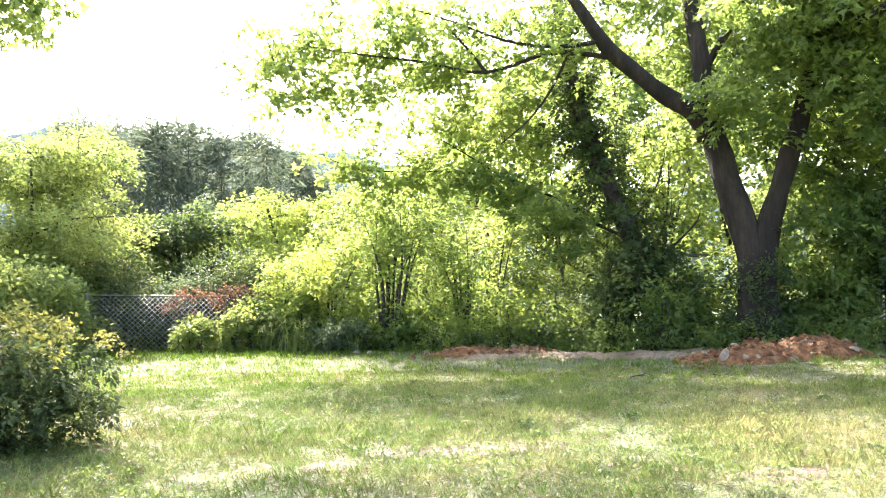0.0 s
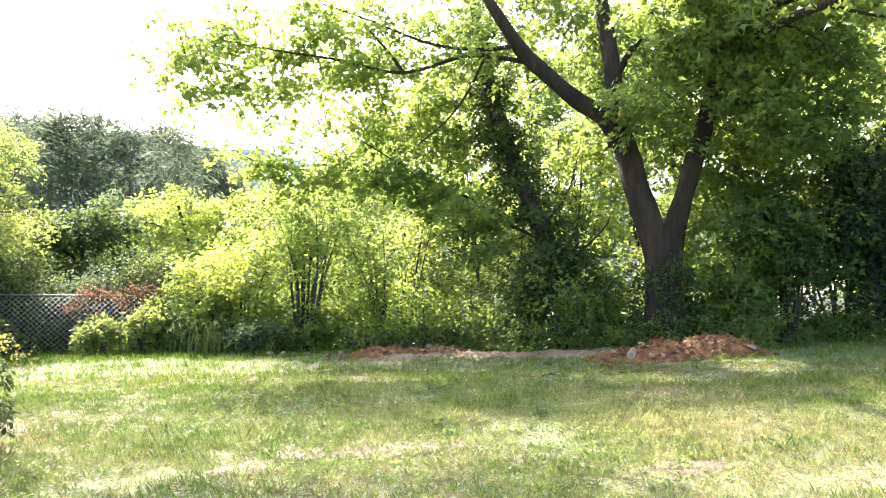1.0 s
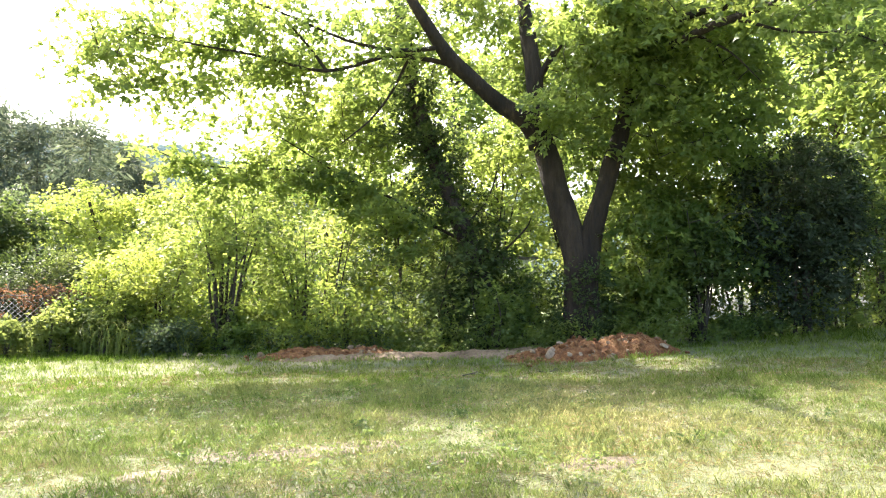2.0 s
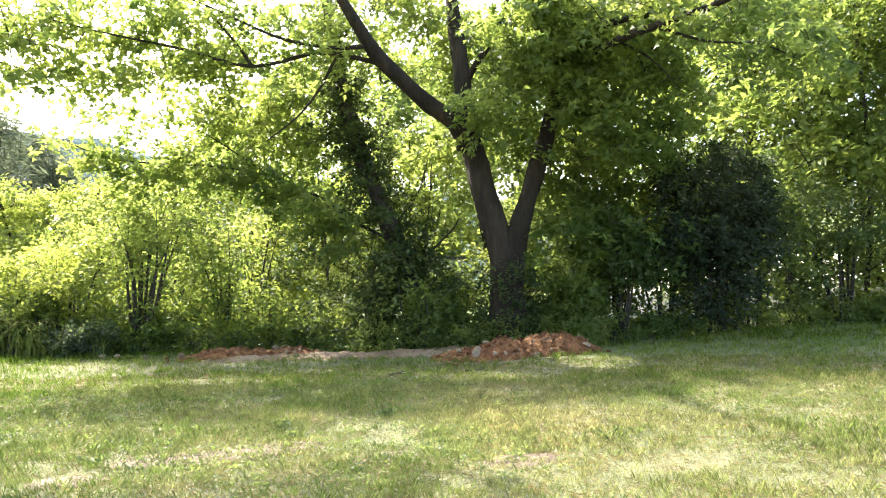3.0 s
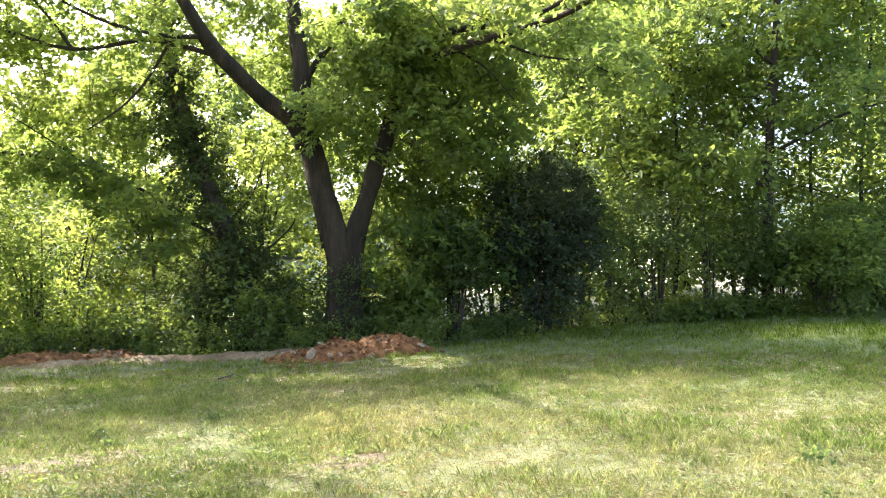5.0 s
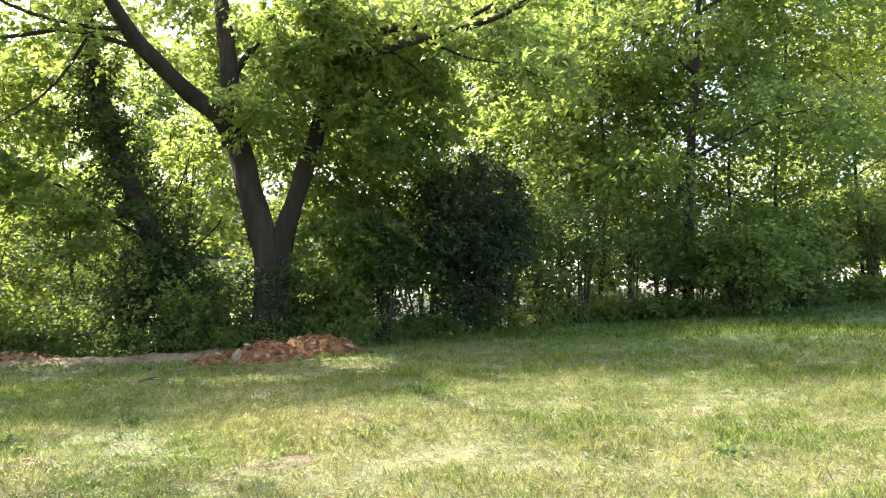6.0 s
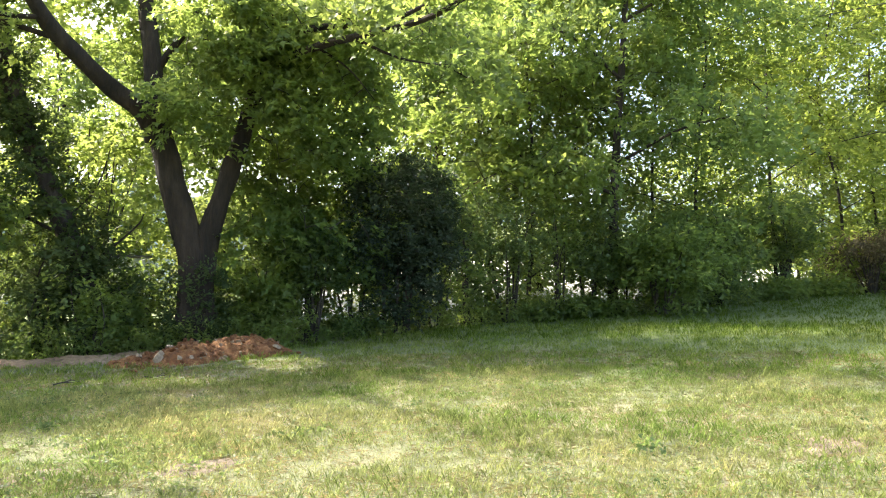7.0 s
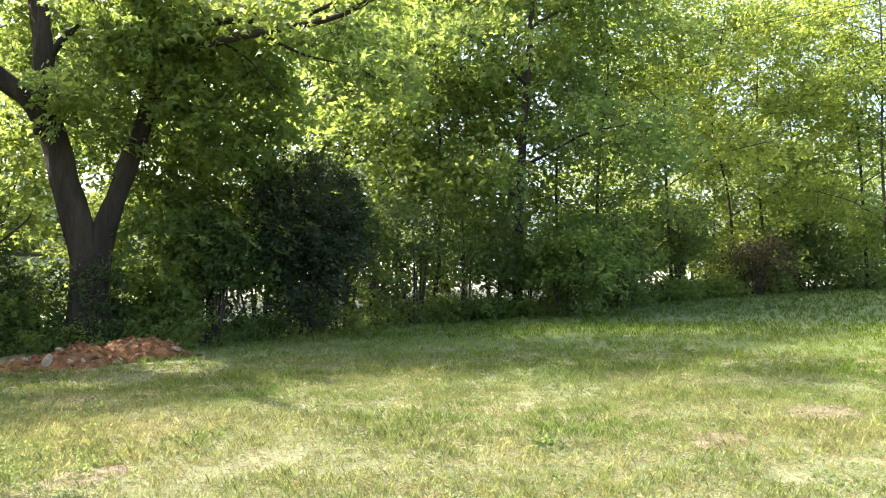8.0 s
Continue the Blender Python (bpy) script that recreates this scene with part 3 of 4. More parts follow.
def leafy(name, label, b, d, top_e, wide, mat, seed, leaf=0.14, n=260, per=36, radius=0.5, low=0.25, outline=OVAL, lean=0.0, trunk_r=0.14, group="", category="tree", core=0.8):
    """A tree that reaches the angle top_e above the eye, with a rounded crown of uneven masses."""
    rng = np.random.default_rng(seed)
    base = G(b, d)
    top = P(b + lean, d, top_e)
    h = top.z - base.z
    axis = [base - Vector((0, 0, 0.3)), base.lerp(top, 0.3) + Vector((rng.normal() * 0.28, rng.normal() * 0.2, 0)),
            base.lerp(top, 0.6) + Vector((rng.normal() * 0.4, rng.normal() * 0.3, 0)), base.lerp(top, 0.94)]
    limbs, blobs = [], []
    k = 9
    for i in range(k):
        s = low + (0.9 - low) * (i + rng.uniform(0, 0.8)) / k
        p = base.lerp(top, s)
        a = i * 2.4 + rng.uniform(-0.4, 0.4)
        reach = wide * (1.0 - 0.55 * max(0, (s - 0.5) / 0.5)) * rng.uniform(0.7, 1.0)
        q = p + Vector((reach * cos(a), reach * sin(a), reach * rng.uniform(0.15, 0.5)))
        limbs.append(([p, p.lerp(q, 0.5) + Vector((0, 0, 0.08 * reach)), q], trunk_r * 0.35, 0.012))
        blobs.append((p.lerp(q, 0.72), wide * 0.42, wide * 0.42, h * 0.055 + 0.25, n // (k + 2)))
    blobs.append((base.lerp(top, 0.5), wide * 0.45, wide * 0.45, h * 0.24, int(core * n / (k + 2)) + 2))
    blobs.append((base.lerp(top, 0.88), wide * 0.5, wide * 0.5, h * 0.13, 2 * n // (k + 2)))
    return tree(name, label, category, base, (axis, trunk_r, trunk_r * 0.3), limbs, blobs, mat, seed, leaf, per, radius, outline, group=group, sides=8)


# beyond the fence, down the slope
leafy("broadleaf_tree", "yellow-green broadleaf tree behind the wire fence", -28.5, 19.5, 11.4, 2.6, M_YELLOW, 31, 0.105, 380, 66, 0.46, 0.02, trunk_r=0.07, core=2.5)
leafy("broadleaf_tree", "yellow-green broadleaf tree behind the wire fence", -26.0, 21.5, 11.4, 1.8, M_YELLOW, 32, 0.105, 290, 66, 0.46, 0.02, trunk_r=0.06, core=2.0)
leafy("broadleaf_tree", "dense grey-green tree down the slope", -19.4, 22.5, 6.7, 1.9, M_IVY, 33, 0.14, 330, 46, 0.46, 0.02)
leafy("broadleaf_tree", "grey-green tree top down the slope", -17.2, 34, 8.0, 2.6, M_BLUE, 34, 0.15, 200, 50, 0.6, 0.1)
leafy("broadleaf_tree", "light green broadleaf tree down the slope", -13.0, 25, 8.4, 2.4, M_PALE, 35, 0.14, 290, 50, 0.5, 0.03)
leafy("broadleaf_tree", "light green broadleaf tree down the slope", -7.0, 26, 9.2, 2.4, M_PALE, 36, 0.14, 260, 46, 0.5, 0.05)
OB = G(-45, 14)
# limb out to -12 and masses at -24, -15: unseen, added to shade the lawn
tree("broadleaf_tree", "tall tree whose branch hangs in over the lawn", "tree", OB, ([OB - Vector((0, 0, 0.3)), P(-45, 14, 8), P(-44, 14, 18), P(-43, 14, 27)], 0.22, 0.08),
     [([P(-44.4, 14, 15), P(-38, 13, 19), P(-32, 12.4, 20.5), P(-28.4, 12, 19.2)], 0.08, 0.012), ([P(-44, 14, 18), P(-38, 13, 24), P(-30, 13, 27), P(-20, 13.2, 29), P(-12, 13.5, 31)], 0.10, 0.012), ([P(-44, 14, 12), P(-50, 13, 18), P(-54, 12.4, 20.5)], 0.08, 0.012)],
     [(P(-30.3, 12, 19.2), 0.75, 0.6, 0.45, 16), (P(-29, 12, 21.8), 0.6, 0.6, 0.3, 8), (P(-36, 12.6, 21), 1.4, 1.2, 0.9, 40), (P(-24, 13.0, 29), 2.4, 1.2, 0.6, 60), (P(-15, 13.4, 31), 2.0, 1.2, 0.6, 44), (P(-44, 14, 24), 2.0, 2.0, 1.2, 60), (P(-51, 13, 19), 1.6, 1.4, 1.0, 40)], M_MAPLE, 37, 0.13, 44, 0.36)
# behind the maple, full of sun
# tops from bearing 23 on are raised to throw shade on the right lawn
for i, (b, d, e, w, mt) in enumerate([(-2.5, 26, 11.6, 2.6, M_BRIGHT), (2.5, 25, 15.0, 2.8, M_PALE), (7.5, 28, 18.5, 3.4, M_YELLOW), (12.5, 25, 19.0, 3.0, M_MAPLE), (18, 27, 20, 3.0, M_BRIGHT),
                                    (23, 25, 21, 2.8, M_MAPLE), (29, 26, 23, 3.4, M_MAPLE), (34.5, 25, 24, 3.2, M_YELLOW), (40, 26, 24, 3.6, M_BRIGHT), (47, 27, 25, 3.6, M_YELLOW)]):
    leafy("broadleaf_tree", "sunlit broadleaf tree behind the row of bushes", b, d, e, w, mt, 50 + i, 0.2, 200 if i < 1 else 250, 36, 0.65, 0.06, group="trees behind the lawn")
leafy("broadleaf_tree", "shaded maple sapling behind the great maple", 21.3, 22.5, 13.0, 2.3, M_MAPLE, 47, 0.15, 170, 38, 0.52, 0.04, trunk_r=0.06, core=2.0)
# the row on the right
# heights above 25 degrees are unseen, set to shade the lawn
leafy("broadleaf_tree", "tall slim maple at the lawn's edge", 52.2, 20.8, 31, 3.7, M_MAPLE, 71, 0.16, 460, 40, 0.62, 0.12, LOBED, 2.2, 0.15, core=1.2)
for i, (b, d, e, w, mt) in enumerate([(46, 21, 28, 3.0, M_MAPLE), (43.2, 24.5, 25, 3.2, M_MAPLE), (58, 24, 29, 3.5, M_MAPLE), (63.2, 28, 27, 3.9, M_PALE), (67.3, 32, 21, 3.6, M_PALE), (71, 37, 16.5, 3.6, M_PALE), (75.4, 34, 26, 3.9, M_PALE),
                                    (61, 34, 19, 3.6, M_YELLOW), (74.5, 46, 12, 4.0, M_YELLOW), (72.5, 54, 9, 4.5, M_BRIGHT), (77.5, 56, 10, 4.5, M_MAPLE), (76.8, 31, 25, 3.4, M_PALE), (64.5, 37, 14, 4.2, M_PALE), (69, 42, 11, 4.2, M_PALE)]):
    leafy("broadleaf_tree", "green broadleaf tree along the lawn's edge", b, d, e, w, mt, 80 + i, 0.2, 300 if e > 24 else 220 if d < 44 else 120, 38, 0.66, 0.04, trunk_r=0.065, group="trees along the edge", core=1.6)


def pine(b, d, top_e, seed):
    rng = np.random.default_rng(seed)
    base = G(b, d)
    top = P(b, d, top_e)
    h = top.z - base.z
    ob = empty("pine_tree", base, "tall pine in the wood below, haze greyed into its needles", "tree", "pine wood")
    v, f = tube(smooth_line([base, base.lerp(top, 0.5), top], 3), 0.17, 0.03, 6)
    link_mesh("trunk", mesh_from("trunk", v, f), M_BARK, ob)
    cl = []
    for _ in range(125):
        s = rng.uniform(0.12, 1.0)
        a, r = rng.uniform(0, 2 * pi), (1.02 - s) ** 0.6 * h * 0.25 * rng.uniform(0.3, 1)
        cl.append(base.lerp(top, s) + Vector((r * cos(a), r * sin(a), 0.2 * r)))
    v, f = foliage(rng, [tuple(c) for c in cl], 1.1, 28, 0.85, NEEDLES, 0.9)
    link_mesh("crown", fast_mesh("crown", v, f), M_HAZYPINE, ob, smooth=False)


for i in range(22):
    b = -27 + 17.5 * (i % 11) / 10 + random.uniform(-0.5, 0.5)
    d = (66 if i < 11 else 84) + random.uniform(-5, 5)
    pine(b, d, float(np.interp(b, [-28, -24, -18, -12.5, -10.5], [12.0, 12.6, 12.7, 12.0, 9.8])) + random.uniform(-0.8, 0.5), 200 + i)

# younger trees and tall bushes that close the view low down
b, i = -14.0, 0
while b < 27:
    d = edge(b) + random.uniform(3.2, 6.5)
    if not 15.2 < b < 19.4:
        leafy("young_tree", "young sunlit tree behind the undergrowth", b, d, random.uniform(3.0, 10.0) if b > -3 else random.uniform(2.0, 6.0), random.uniform(1.3, 2.2), random.choice([M_BRIGHT, M_YELLOW, M_MAPLE, M_PALE]), 500 + i, 0.14, 130, 36, 0.5, 0.02, trunk_r=0.06, group="young trees")
    b += random.uniform(3.2, 5.0)
    i += 1
# a second and third rank on the right, down to the ground
for i, b in enumerate([40, 45, 50, 55.5, 60.5, 65.5, 69.5, 73, 78]):
    d = edge(b) + (4.5, 9.0, 6.5)[i % 3]
    leafy("broadleaf_tree", "green broadleaf tree in the wood beside the lawn", b, d, 22 + (i * 7 % 5) - max(0, b - 68) * (0.8 if b < 76 else 0.1), 3.9, (M_MAPLE, M_PALE, M_MAPLE)[i % 3], 600 + i, 0.21, 185, 36, 0.68, 0.06, trunk_r=0.06, group="trees along the edge")

# ---------- bushes ----------
SB = G(-30.8, 7.8)
shrub = tree("shrub", "low evergreen shrub with yellow new shoots on the lawn", "shrub", SB, ([SB, SB + Vector((0, 0, 0.4)), SB + Vector((0.1, 0, 0.9))], 0.03, 0.01),
             [([SB + Vector((0.05 * i - 0.1, 0, 0)), SB + Vector((0.25 * i - 0.6, 0, 0.4)), SB + Vector((0.4 * i - 0.9, 0, 0.8))], 0.02, 0.008) for i in range(5)],
             [(SB + Vector((0, 0, 0.55)), 1.1, 0.9, 0.55, 240), (SB + Vector((0.35, -0.1, 0.35)), 0.8, 0.7, 0.4, 110), (SB + Vector((-0.5, 0, 0.4)), 0.9, 0.8, 0.5, 90)], M_SHRUB, 301, 0.055, 56, 0.12, OVAL, M_TWIG, 0.006)
_r = np.random.default_rng(9)
_c = [(SB.x + _r.uniform(-1.1, 1.05), SB.y + _r.uniform(-0.7, 0.7), 0) for _ in range(70)]
_c = [(x, y, SB.z + 0.72 + 0.5 * max(0, 1 - ((x - SB.x) / 1.25) ** 2) * _r.uniform(0.8, 1.05) - 0.2 * abs(y - SB.y)) for x, y, _ in _c]
v, f = foliage(_r, _c, 0.10, 24, 0.05, OVAL, 0.9, 0.6)
tagged(link_mesh("new_growth", fast_mesh("new_growth", v, f), M_TIPS, shrub, "yellow-green young shoots", False), kind="stuff")
HB = G(37.2, 16.9)
tree("holly_bush", "tall dense dark evergreen bush", "bush", HB, ([HB - Vector((0, 0, 0.2)), HB + Vector((0.05, 0, 2)), HB + Vector((0, 0, 3.9))], 0.09, 0.03),
     [([HB + Vector((0.3 * i - 0.5, 0.1, -0.1)), HB + Vector((0.4 * i - 0.6, 0, 1.4)), HB + Vector((0.55 * i - 0.8, 0, 3.0))], 0.04, 0.015) for i in range(4)],
     [(HB + Vector((-0.1, 0, 3.0)), 1.25, 0.9, 0.9, 200), (HB + Vector((-0.4, 0, 1.9)), 0.95, 0.8, 0.95, 150), (HB + Vector((0.5, 0.1, 1.9)), 0.95, 0.8, 1.0, 150), (HB + Vector((0.0, 0, 0.9)), 1.0, 0.7, 0.8, 80),
      (HB + Vector((1.1, 0.3, 2.7)), 0.7, 0.5, 0.9, 60), (HB + Vector((-0.9, 0.2, 3.3)), 0.55, 0.4, 0.5, 40), (HB + Vector((0.4, 0, 3.6)), 0.6, 0.5, 0.35, 30)], M_HOLLY, 302, 0.10, 38, 0.28, OVAL)
bush("broadleaf_bush", "multi-stemmed bush with thin dark stems", G(-4.0, 17.0), 1.7, 3.8, M_MAPLE, 303, 0.11, 120, 40, 0.4, 14)
bush("broadleaf_bush", "multi-stemmed bush with thin dark stems", G(-8.4, 17.6), 1.3, 2.9, M_PALE, 304, 0.10, 90, 40, 0.38, 8)
bush("broadleaf_bush", "multi-stemmed bush with thin dark stems", G(-11.6, 17.9), 0.9, 2.1, M_PALE, 308, 0.11, 70, 36, 0.32, 7)
bush("broadleaf_bush", "multi-stemmed bush in full leaf", G(1.5, 17.2), 1.5, 3.2, M_BRIGHT, 305, 0.10, 80, 46, 0.36, 8)
bush("drooping_bush", "bush with drooping sunlit boughs at the lawn's edge", G(55.6, 20.2), 1.8, 2.6, M_MAPLE, 306, 0.14, 190, 38, 0.46, 8)
for i, b in enumerate([56.8, 58.4, 60.0, 63.6, 67.6, 69.4, 71.4, 76.4, 78.4]):
    far = edge(b) / 16.0
    bush("broadleaf_bush", "leafy bush in the row beside the lawn", G(b, edge(b) + 1.8 + (i % 3) * 1.2), 0.95 * far, 2.4 + 0.9 * (i * 5 % 4) * 0.6, (M_DEEP, M_MAPLE, M_DEEP)[i % 3], 330 + i, 0.14, 70, 38, 0.3 * far, 6, group="row of bushes")
bush("brush_heap", "low bush with dead brown twigs", G(68.8, 29.6), 1.7, 2.3, M_BROWN, 307, 0.12, 110, 26, 0.4, 14)

for i, (b, d, w, h) in enumerate([(-30.5, 19.6, 1.6, 3.6), (-27.2, 19.8, 1.5, 3.4), (-24.6, 20.2, 1.0, 2.9), (-29.6, 16.6, 1.1, 2.1), (-27.0, 17.2, 0.8, 1.7)]):
    bush("broadleaf_bush", "yellow-green sunlit bush beside the wire fence", G(b, d), w, h, M_YELLOW, 370 + i, 0.11, 110, 40, 0.36, 6, group="yellow bushes at the fence")
for i, b in enumerate([-26, -22.5, -19, -16, -13]):
    bush("broadleaf_bush", "dark leafy bush behind the wire fence", G(b, 19.4), 1.3, 2.2 + 0.5 * (i % 2), M_SHRUB if i % 2 else M_BLUE, 380 + i, 0.09, 150, 44, 0.32, 5, group="bushes behind the fence")
for i, (b, d, w, h, mt) in enumerate([(-17.6, 17.2, 0.38, 0.75, M_YELLOW), (-15.2, 17.0, 0.3, 0.95, M_YELLOW), (-13.6, 17.3, 0.3, 1.3, M_BRIGHT), (-12.2, 17.0, 0.4, 1.0, M_YELLOW), (-10.4, 17.2, 0.5, 1.7, M_BRIGHT), (-7.7, 16.5, 0.55, 0.7, M_BLUE)]):
    bush("weed_clump", "bright weeds and vines growing against the fence", G(b, d), w * 1.35, h, mt, 390 + i, 0.09, 60, 28, 0.22, 7, category="weeds", group="weeds at the fence")
# tall dark bushes on both sides of the holly
for i, (b, d, w, h, mt) in enumerate([(26.8, 16.4, 1.0, 1.9, M_MAPLE), (30.2, 16.4, 1.1, 2.4, M_DEEP), (33.4, 16.9, 0.9, 2.6, M_MAPLE), (41.6, 18.4, 1.0, 3.4, M_DEEP), (44.8, 18.9, 1.1, 3.0, M_DEEP), (48.4, 19.6, 1.2, 3.2, M_MAPLE), (50.6, 20.2, 1.0, 2.6, M_DEEP),
                                        (59.6, 24.6, 1.1, 3.2, M_DEEP), (63.6, 28.2, 1.4, 2.8, M_MAPLE), (12.6, 17.2, 1.0, 2.2, M_DEEP), (17.6, 17.4, 0.9, 1.8, M_DEEP)]):
    bush("broadleaf_bush", "tall shaded bush with dark green leaves", G(b, d), w, h, mt, 440 + i, 0.12, 56 if 40 < b < 52 or 29 < b < 35 else 84, 32, 0.4, 7, group="shaded bushes", lift=1.0 if 40 < b < 52 else 0.55 if 29 < b < 35 else 0.35)
b, i = -11.5, 0
while b < 76:
    d = edge(b) + 0.9 + random.uniform(0, 0.9)
    far = d / 16.0
    high = random.uniform(0.9, 1.9) * (1.0 if b < 30 else 1.35)
    if min(abs(b - g) for g in (22.3, 32.4, 45.6, 48.9, 61.4, 65.6, 73.9)) < 1.5:
        high = 0.5
    mt = random.choice([M_PALE, M_MAPLE, M_BRIGHT]) if b < 8 else random.choice([M_MAPLE, M_MAPLE, M_DEEP])
    bush("broadleaf_bush", "leafy bush in the undergrowth along the lawn", G(b, d), random.uniform(0.8, 1.2) * far, high, mt, 400 + i, 0.11 * far, 46, 28, 0.3 * far, 5, group="undergrowth")
    b += random.uniform(2.2, 3.4)
    i += 1

# ---------- heap of clay ----------


def heap(name, label, blobs, mat, seed, step=0.035):
    """A heap of earth: rounded mounds laid over the ground, with lumps."""
    xs = [v for bx, by, rx, ry, h in blobs for v in (bx - rx, bx + rx)]
    ys = [v for bx, by, rx, ry, h in blobs for v in (by - ry, by + ry)]
    x0, y0 = min(xs), min(ys)
    nx, ny = int((max(xs) - x0) / step) + 1, int((max(ys) - y0) / step) + 1
    verts, faces = [], []
    for j in range(ny + 1):
        for i in range(nx + 1):
            x, y = x0 + i * step, y0 + j * step
            h = 0.0
            for bx, by, rx, ry, hh in blobs:
                q = ((x - bx) / rx) ** 2 + ((y - by) / ry) ** 2
                if q < 1:
                    h = max(h, hh * (1 - q) ** 0.8)
            lump = noise.noise(Vector((x * 4, y * 4, seed))) * 0.5 + noise.noise(Vector((x * 11, y * 11, seed))) * 0.6 + noise.noise(Vector((x * 2, y * 2, seed + 3))) * 0.5
            verts.append((x, y, ground(x, y) - 0.05 + h * (1 + 0.22 * lump) + (0.05 * lump if h > 0.03 else 0) + min(h, 0.04)))
    for j in range(ny):
        for i in range(nx):
            a = j * (nx + 1) + i
            faces.append((a, a + 1, a + nx + 2, a + nx + 1))
    ob = link_mesh(name, mesh_from(name, verts, faces), mat)
    return tagged(ob, label, "mound")


hx, hy = G(23.0, 14.0).x, G(23.0, 14.0).y
heap("clay_mound", "heap of freshly dug red clay with stones in it", [(hx - 0.3, hy, 0.8, 0.7, 0.28), (hx + 0.55, hy - 0.1, 0.95, 0.75, 0.33), (hx - 0.9, hy + 0.2, 0.75, 0.6, 0.14), (hx + 1.1, hy - 0.2, 0.5, 0.5, 0.12)], M_CLAY, 1)
lx, ly = G(3.0, 15.0).x, G(3.0, 15.0).y
heap("clay_mound", "long low heap of red clay clods on the grass", [(lx - 0.2, ly, 1.0, 0.6, 0.18), (lx + 0.8, ly - 0.1, 0.7, 0.5, 0.17), (lx - 0.8, ly, 0.5, 0.4, 0.08)], M_CLAY, 2)
sx, sy = G(12.5, 14.6).x, G(12.5, 14.6).y
heap("soil_bank", "low bank of pale dry soil between the heaps", [(sx - 1.2, sy + 0.2, 2.2, 0.45, 0.10), (sx + 0.3, sy, 1.9, 0.5, 0.11), (sx + 1.0, sy - 0.2, 1.4, 0.5, 0.12)], M_PALECLAY, 3)


def lump(name, at, size, mat, seed, label, category, group=""):
    """A broken stone or clod: a cut and dented ball."""
    rng = random.Random(seed)
    bm = bmesh.new()
    bmesh.ops.create_icosphere(bm, subdivisions=2, radius=1.0)
    cuts = [(Vector((rng.gauss(0, 1), rng.gauss(0, 1), rng.gauss(0, 1))).normalized(), rng.uniform(0.35, 0.7)) for _ in range(9)]
    for v in bm.verts:
        for n, h in cuts:
            k = v.co.dot(n)
            if k > h:
                v.co -= n * (k - h)
        v.co *= 1 + 0.12 * noise.noise(v.co * 2 + Vector((seed, 0, 0)))
        v.co = Vector((v.co.x * size[0], v.co.y * size[1], v.co.z * size[2]))
    ob = part(name, bm, mat, None, "", False)
    ob.matrix_world = pose(at[0], at[1], at[2], rng.uniform(-25, 25), rng.uniform(-25, 25), rng.uniform(0, 360))
    return tagged(ob, label, category, group)


bpy.context.view_layer.update()


def drop(x, y, only):
    """Height of the first thing of those kinds under (x, y), looking down."""
    o = Vector((x, y, 8))
    best = ground(x, y)
    for ob in only:
        hit, p, n, _ = ob.ray_cast(o, Vector((0, 0, -1)))
        if hit:
            best = max(best, p.z)
    return best


HEAPS = [ob for ob in scene.objects if ob.name.split(".")[0] in ("clay_mound", "soil_bank")]
for i, (b, d, sz) in enumerate([(20.6, 13.9, (0.10, 0.08, 0.05)), (19.9, 13.45, (0.12, 0.10, 0.14)), (28.0, 13.9, (0.13, 0.09, 0.05)), (17.9, 13.9, (0.10, 0.08, 0.06)), (18.6, 13.7, (0.08, 0.07, 0.05)),
                               (22.1, 13.35, (0.05, 0.05, 0.04)), (23.0, 13.4, (0.06, 0.05, 0.04)), (24.4, 13.4, (0.05, 0.04, 0.04)), (26.3, 13.5, (0.06, 0.05, 0.04)), (21.3, 13.3, (0.06, 0.05, 0.05))]):
    p = G(b, d)
    lump("stone", (p.x, p.y, drop(p.x, p.y, HEAPS) + sz[2] * 0.35), sz, M_STONE, 700 + i, "pale broken stone lying on the red clay heap", "stone", "stones in the clay")
rg = random.Random(4)
for i in range(230):
    if i < 165:
        x, y = hx + rg.uniform(-1.5, 1.5), hy + rg.uniform(-0.75, 0.3)
    else:
        x, y = lx + rg.uniform(-1.4, 1.4), ly + rg.uniform(-0.5, 0.2)
    z = drop(x, y, HEAPS)
    k = rg.uniform(0.02, 0.06) * (1 if i % 7 else 1.5)
    lump("clay_clod", (x, y, z + k * 0.3), (k * rg.uniform(0.8, 1.4), k, k * 0.8), M_CLAY if i % 4 else M_PALECLAY, 800 + i, "clod of red clay on the heap", "clod", "clods of clay")


